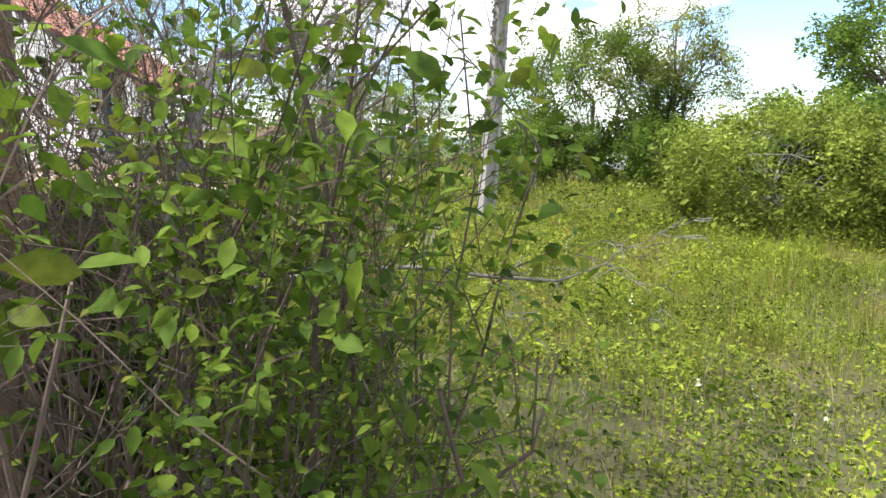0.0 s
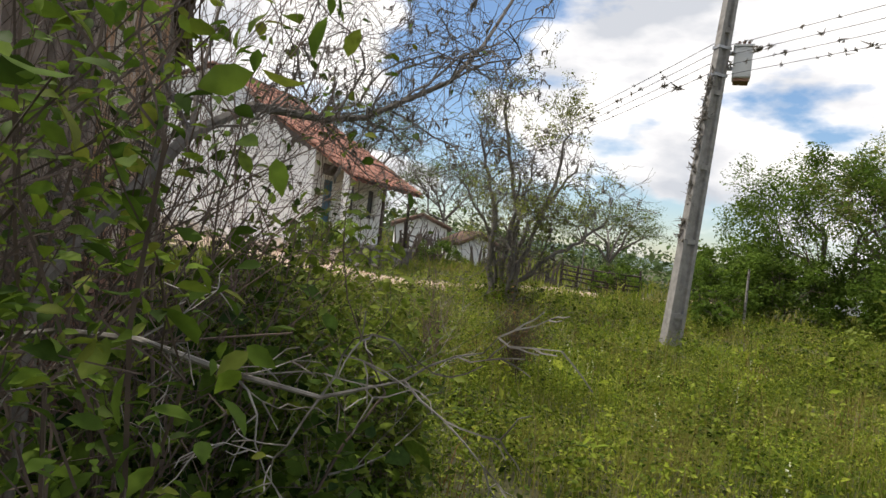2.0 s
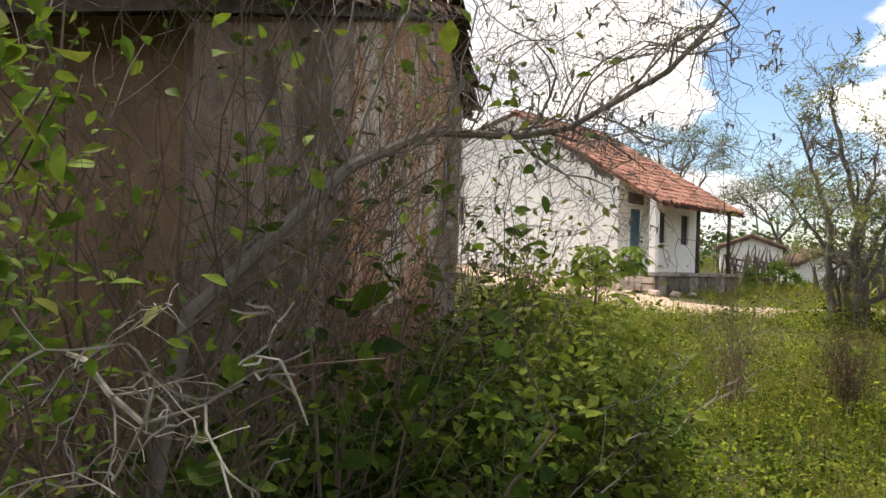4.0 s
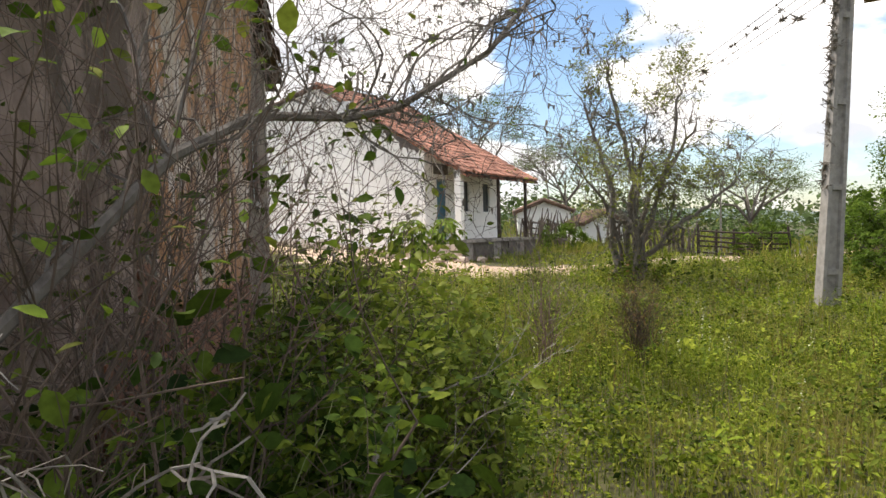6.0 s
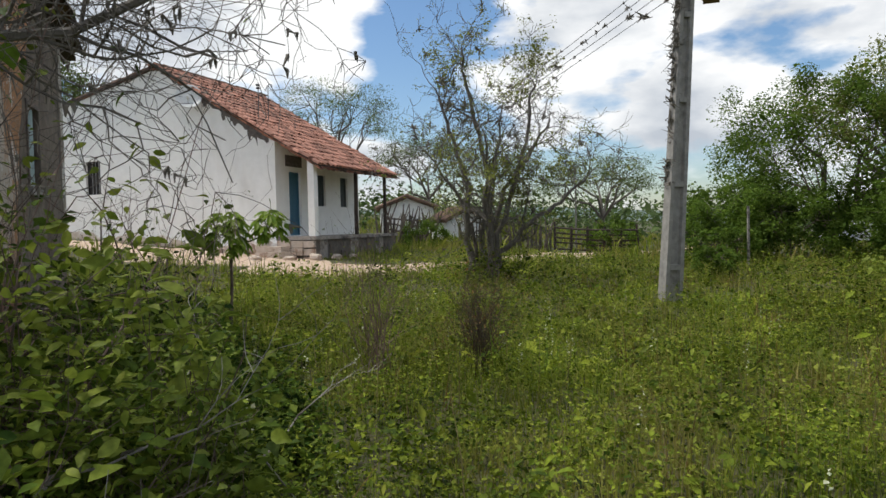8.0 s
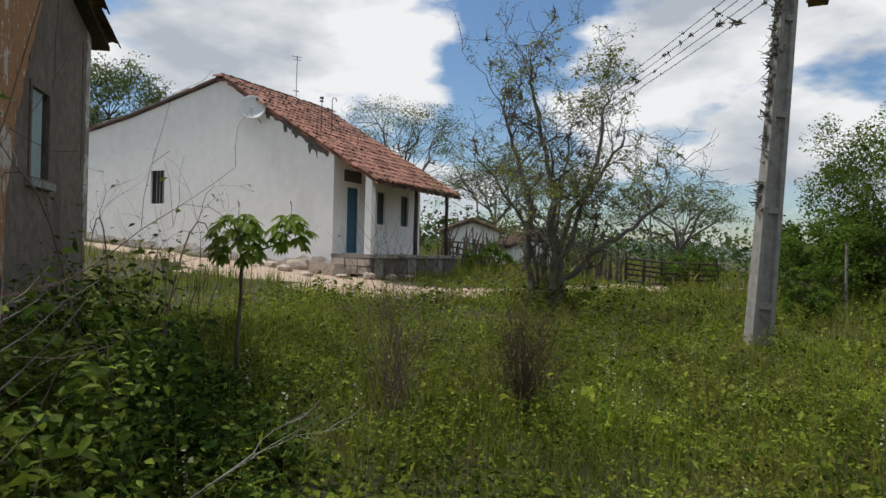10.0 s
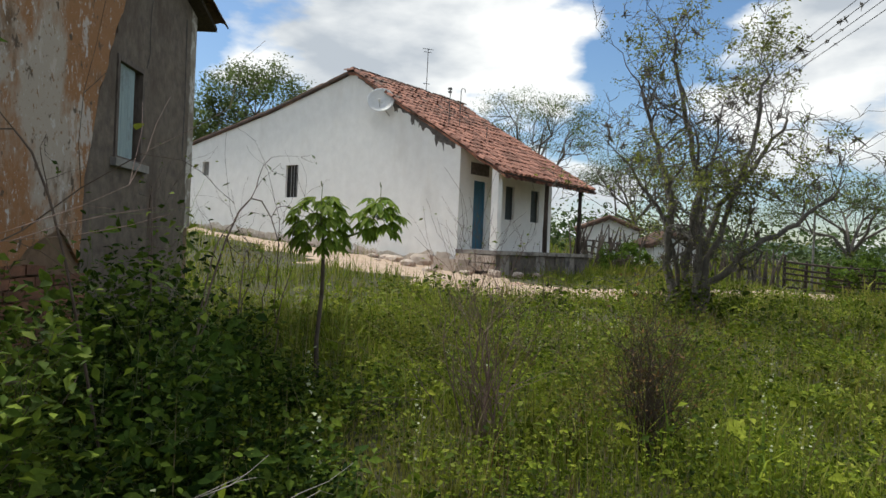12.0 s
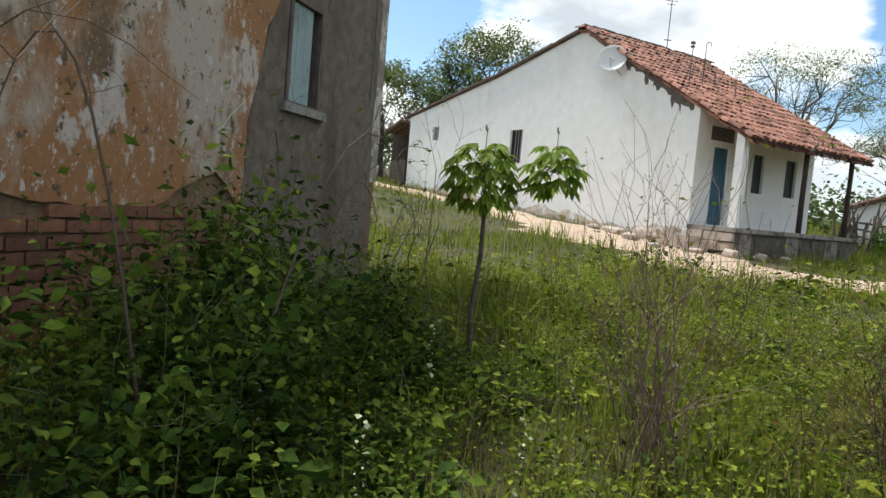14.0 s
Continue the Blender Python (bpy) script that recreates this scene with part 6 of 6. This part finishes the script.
# dry twiggy shrubs in the meadow
stems_bush("dry_shrub", "dry brown twiggy shrub almost leafless", fan(-11.6, -10.15, 0.035, 0.035, 46, 0.62, 280, 0.09), 281, 0, M_DRYTWIG, L_DRY, 1, 0.02, 0.5, 2, 0.005, 4, 0.14, LEAF_SIMPLE, 0.02, 0.35, "shrub")
stems_bush("dry_shrub", "tall thin dry weed with reddish twigs", fan(-12.25, -9.33, 0.06, 0.06, 24, 0.92, 282, 0.16), 283, 0, M_REDTWIG, L_HERB, 1, 0.022, 0.5, 2, 0.006, 3, 0.25, LEAF_SIMPLE, 0.02, 0.15, "shrub")
stems_bush("dry_shrub", "thin dry weed with reddish twigs", fan(-10.2, -8.7, 0.1, 0.1, 9, 0.5, 284, 0.25), 285, 0, M_REDTWIG, L_STRAW, 1, 0.025, 0.5, 2, 0.004, 4, 0.25, LEAF_SIMPLE, 0.02, 0.2, "shrub")

stems_bush("leafy_weed", "green leafy weeds round the foot of the gnarled tree", fan(-3.0, -7.75, 0.3, 0.3, 12, 0.5, 294, 0.3), 295, 0, M_GREENSTEM, L_WEED, 4, 0.07, 0.6, 2, 0.008, 3, 0.35, LEAF_SIMPLE, 0.08, 0.9, "weed")

stems_bush("bare_shrub", "tall thin bare twigs rising from the vines", fan(-12.9, -7.3, 0.25, 0.2, 6, 1.25, 286, 0.25), 287, 0, M_TWIG, L_HERB, 1, 0.03, 0.5, 2, 0.007, 3, 0.45, LEAF_SIMPLE, 0.03, 0.15, "shrub")

# ---- meadow ----
rng = np.random.default_rng(300)


def scatter(n, x0, x1, y0, y1, clear=0.0, patch=0.0):
    P = np.stack([rng.uniform(x0, x1, n), rng.uniform(y0, y1, n)], 1)
    keep = off_track(P) > clear - 0.25 * rng.random(len(P)) ** 2
    keep &= ~((P[:, 0] > -0.1) & (P[:, 0] < H_LEN + 0.1) & (P[:, 1] > -1.5) & (P[:, 1] < H_DEEP))
    inv = np.array(M_OLD.inverted())[:2]
    u = P[:, 0] * inv[0, 0] + P[:, 1] * inv[0, 1] + inv[0, 3]
    v = P[:, 0] * inv[1, 0] + P[:, 1] * inv[1, 1] + inv[1, 3]
    keep &= ~((u > U0) & (u < U1) & (v > -0.05) & (v < 7.4))
    if patch:
        f = np.array([noise.noise(Vector((p[0] * 0.7, p[1] * 0.7, patch))) for p in P])
        keep &= rng.random(len(P)) < np.clip(0.5 + 1.5 * f, 0.08, 1)
    P = P[keep]
    return np.concatenate([P, ground_z(P[:, 0], P[:, 1])[:, None]], 1)


def meadow(name, label, V, F, material):
    tagged(cloud(name, V, F, material), label, "grass", kind="stuff")


def uneven(P, lo=0.35, hi=1.9):
    """Growth: how tall the plants stand, patch by patch."""
    f = np.array([noise.noise(Vector((p[0] * 0.55, p[1] * 0.55, 4.4))) + 0.7 * noise.noise(Vector((p[0] * 1.7, p[1] * 1.7, 9.1))) for p in P])
    return np.clip(0.85 + 1.5 * f, lo, hi)


for label, n, box, ht, wd in (("fresh yellow-green meadow grass", 90000, (-20, -7, -19, -5), 0.19, 0.004),
                              ("fresh yellow-green meadow grass further on", 52000, (-12, 12, -24, 0), 0.24, 0.009),
                              ("meadow grass round the farmhouse", 30000, (-12, 14, -2, 24), 0.2, 0.012),
                              ("meadow grass behind the starting point", 7000, (-27, -20, -17, -6), 0.22, 0.011),
                              ("coarse grass in the distance", 24000, (5, 60, -50, 20), 0.32, 0.045)):
    G = scatter(n, *box)
    meadow("meadow_grass", label, *blades(rng, G, ht * uneven(G), wd), L_GRASS)
meadow("straw_grass", "dry straw stalks among the grass", *blades(rng, scatter(9000, -19, 8, -20, -4, 0, 3.3), 0.42, 0.003, 0.2), L_STRAW)
for n, box, ht, lf, mt, pt in ((36000, (-20, -8, -16, -5), 0.2, 0.028, L_HERB, 1.7), (22000, (-12, 8, -22, -3), 0.22, 0.07, L_HERB, 2.9), (11000, (-18, -9, -13.5, -6.5), 0.24, 0.033, L_WEED, 5.1)):
    B = scatter(n, *box, 0.1, pt)
    P = np.repeat(B, 3, axis=0)
    P[:, :2] += rng.normal(size=(len(P), 2)) * 0.04
    P[:, 2] += ht * rng.uniform(0.15, 1.1, len(P)) * np.repeat(uneven(B), 3)
    tagged(cloud("herbs", *leaves(rng, P, lf, 0.6, droop=0.1), mt), "low leafy green herbs in the meadow", "herbs", kind="stuff")


def weed_domes(label, n, box, wide, tall, per, leaf, material, patch, template=LEAF_SIMPLE, clear=0.0):
    """Low rounded heaps of leafy weeds: leaves over each dome, thinner below."""
    C = scatter(n, *box, 0.3, patch)
    C = C[lane_gap(C) > clear]
    R = wide * np.exp(rng.normal(size=len(C)) * 0.35)
    H = tall * np.exp(rng.normal(size=len(C)) * 0.35)
    k = len(C) * per
    a, q = rng.uniform(0, 2 * math.pi, k), rng.random(k) ** 0.55
    R, H = np.repeat(R, per), np.repeat(H, per)
    P = np.repeat(C, per, axis=0)
    P[:, 0] += np.cos(a) * q * R
    P[:, 1] += np.sin(a) * q * R
    P[:, 2] += H * np.sqrt(np.clip(1 - q * q, 0, 1)) * rng.uniform(0.55, 1.1, k) + 0.02
    out = np.stack([np.cos(a) * q, np.sin(a) * q, 0.15 * np.ones(k)], 1) * 0.9
    tagged(cloud("weed_patch", *leaves(rng, P, leaf, 0.6, droop=0.15, template=template, out=out), material), label, "weeds", kind="stuff")


weed_domes("lush green weeds in rounded patches", 1500, (-18, -6, -16, -6), 0.24, 0.28, 85, 0.027, L_WEED, 21.5)
weed_domes("yellow-green weeds in rounded patches", 1300, (-19, -5, -17, -6), 0.17, 0.3, 58, 0.023, L_HERB, 33.5)
weed_domes("broad-leaved dark weeds low in the grass", 420, (-17, -9, -13, -7), 0.14, 0.2, 20, 0.055, L_WEED, 44.5, LEAF_FULL)
weed_domes("leafy weeds further out in the meadow", 900, (-8, 9, -18, -4), 0.32, 0.38, 40, 0.07, L_WEED, 55.5)

# taller leafy weeds scattered through the grass
B = scatter(2600, -19, 0, -18, -4, 0.2, 11.3)
B = B[lane_gap(B) > 0.35]
hgt = rng.uniform(0.25, 0.6, len(B))
P = np.repeat(B, 16, axis=0)
P[:, 2] += np.repeat(hgt, 16) * np.tile(np.linspace(0.2, 1.0, 16), len(B))
P[:, :2] += rng.normal(size=(len(P), 2)) * 0.035
tagged(cloud("tall_weeds", *leaves(rng, P, 0.04, 0.4, droop=-0.2), L_HERB), "taller leafy weeds standing in the meadow", "weeds", kind="stuff")
B2 = scatter(320, -19, 0, -18, -4, 0.2, 17.7)
B2 = B2[lane_gap(B2) > 0.35]
P = np.repeat(B2, 14, axis=0)
P[:, :2] += rng.normal(size=(len(P), 2)) * 0.07
meadow("dry_tufts", "brownish dry tufts in the meadow", *blades(rng, P, 0.38, 0.0035, 0.3), L_DRY)
# white flower spikes
B = scatter(110, -17, -6, -13.5, -7, 0, 8.3)
P = np.repeat(B, 14, axis=0)
tt = np.tile(np.linspace(0.55, 1, 14), len(B))
P[:, 2] += tt * np.repeat(rng.uniform(0.3, 0.6, len(B)), 14)
P[:, :2] += rng.normal(size=(len(P), 2)) * 0.008
tagged(cloud("flower_spikes", *leaves(rng, P, 0.018, 0.8), L_FLOWER), "thin pale flower spikes standing in the grass", "flowers", kind="stuff")
meadow("spike_stalks", "thin stalks of the flower spikes", *blades(rng, B, 0.42, 0.003, 0.05), L_HERB)

# bricks laid bare at the foot of the ruin
rng = np.random.default_rng(320)
bm_b = bpy.data.meshes.new("brick")
bs = Shape().box(-0.118, 0.118, -0.02, 0.05, -0.035, 0.035)
bm_b.from_pydata(bs.v, [], bs.f)
bm_b.materials.append(M_BRICK)
nb = 0
for r in range(16):
    z = -1.22 + r * 0.085
    u = -6.9 + (0.125 if r % 2 else 0)
    while u < -1.1:
        bare = z < -0.3 + 0.1 * math.sin(u * 2.1) or (-5.75 < u < -5.3 and z < 0.36)
        if bare and nb < 300 and u > -6.4:
            mm = M_OLD @ Matrix.Translation((u, -0.012 - 0.01 * rng.random(), z + rng.normal() * 0.003)) @ Matrix.Rotation(rng.normal() * 0.02, 4, "Y")
            ob = new("brick", bm_b)
            ob.parent, ob.matrix_parent_inverse, ob.matrix_basis = ruin, Matrix.Translation(-ruin.location), mm
            nb += 1
        u += 0.25
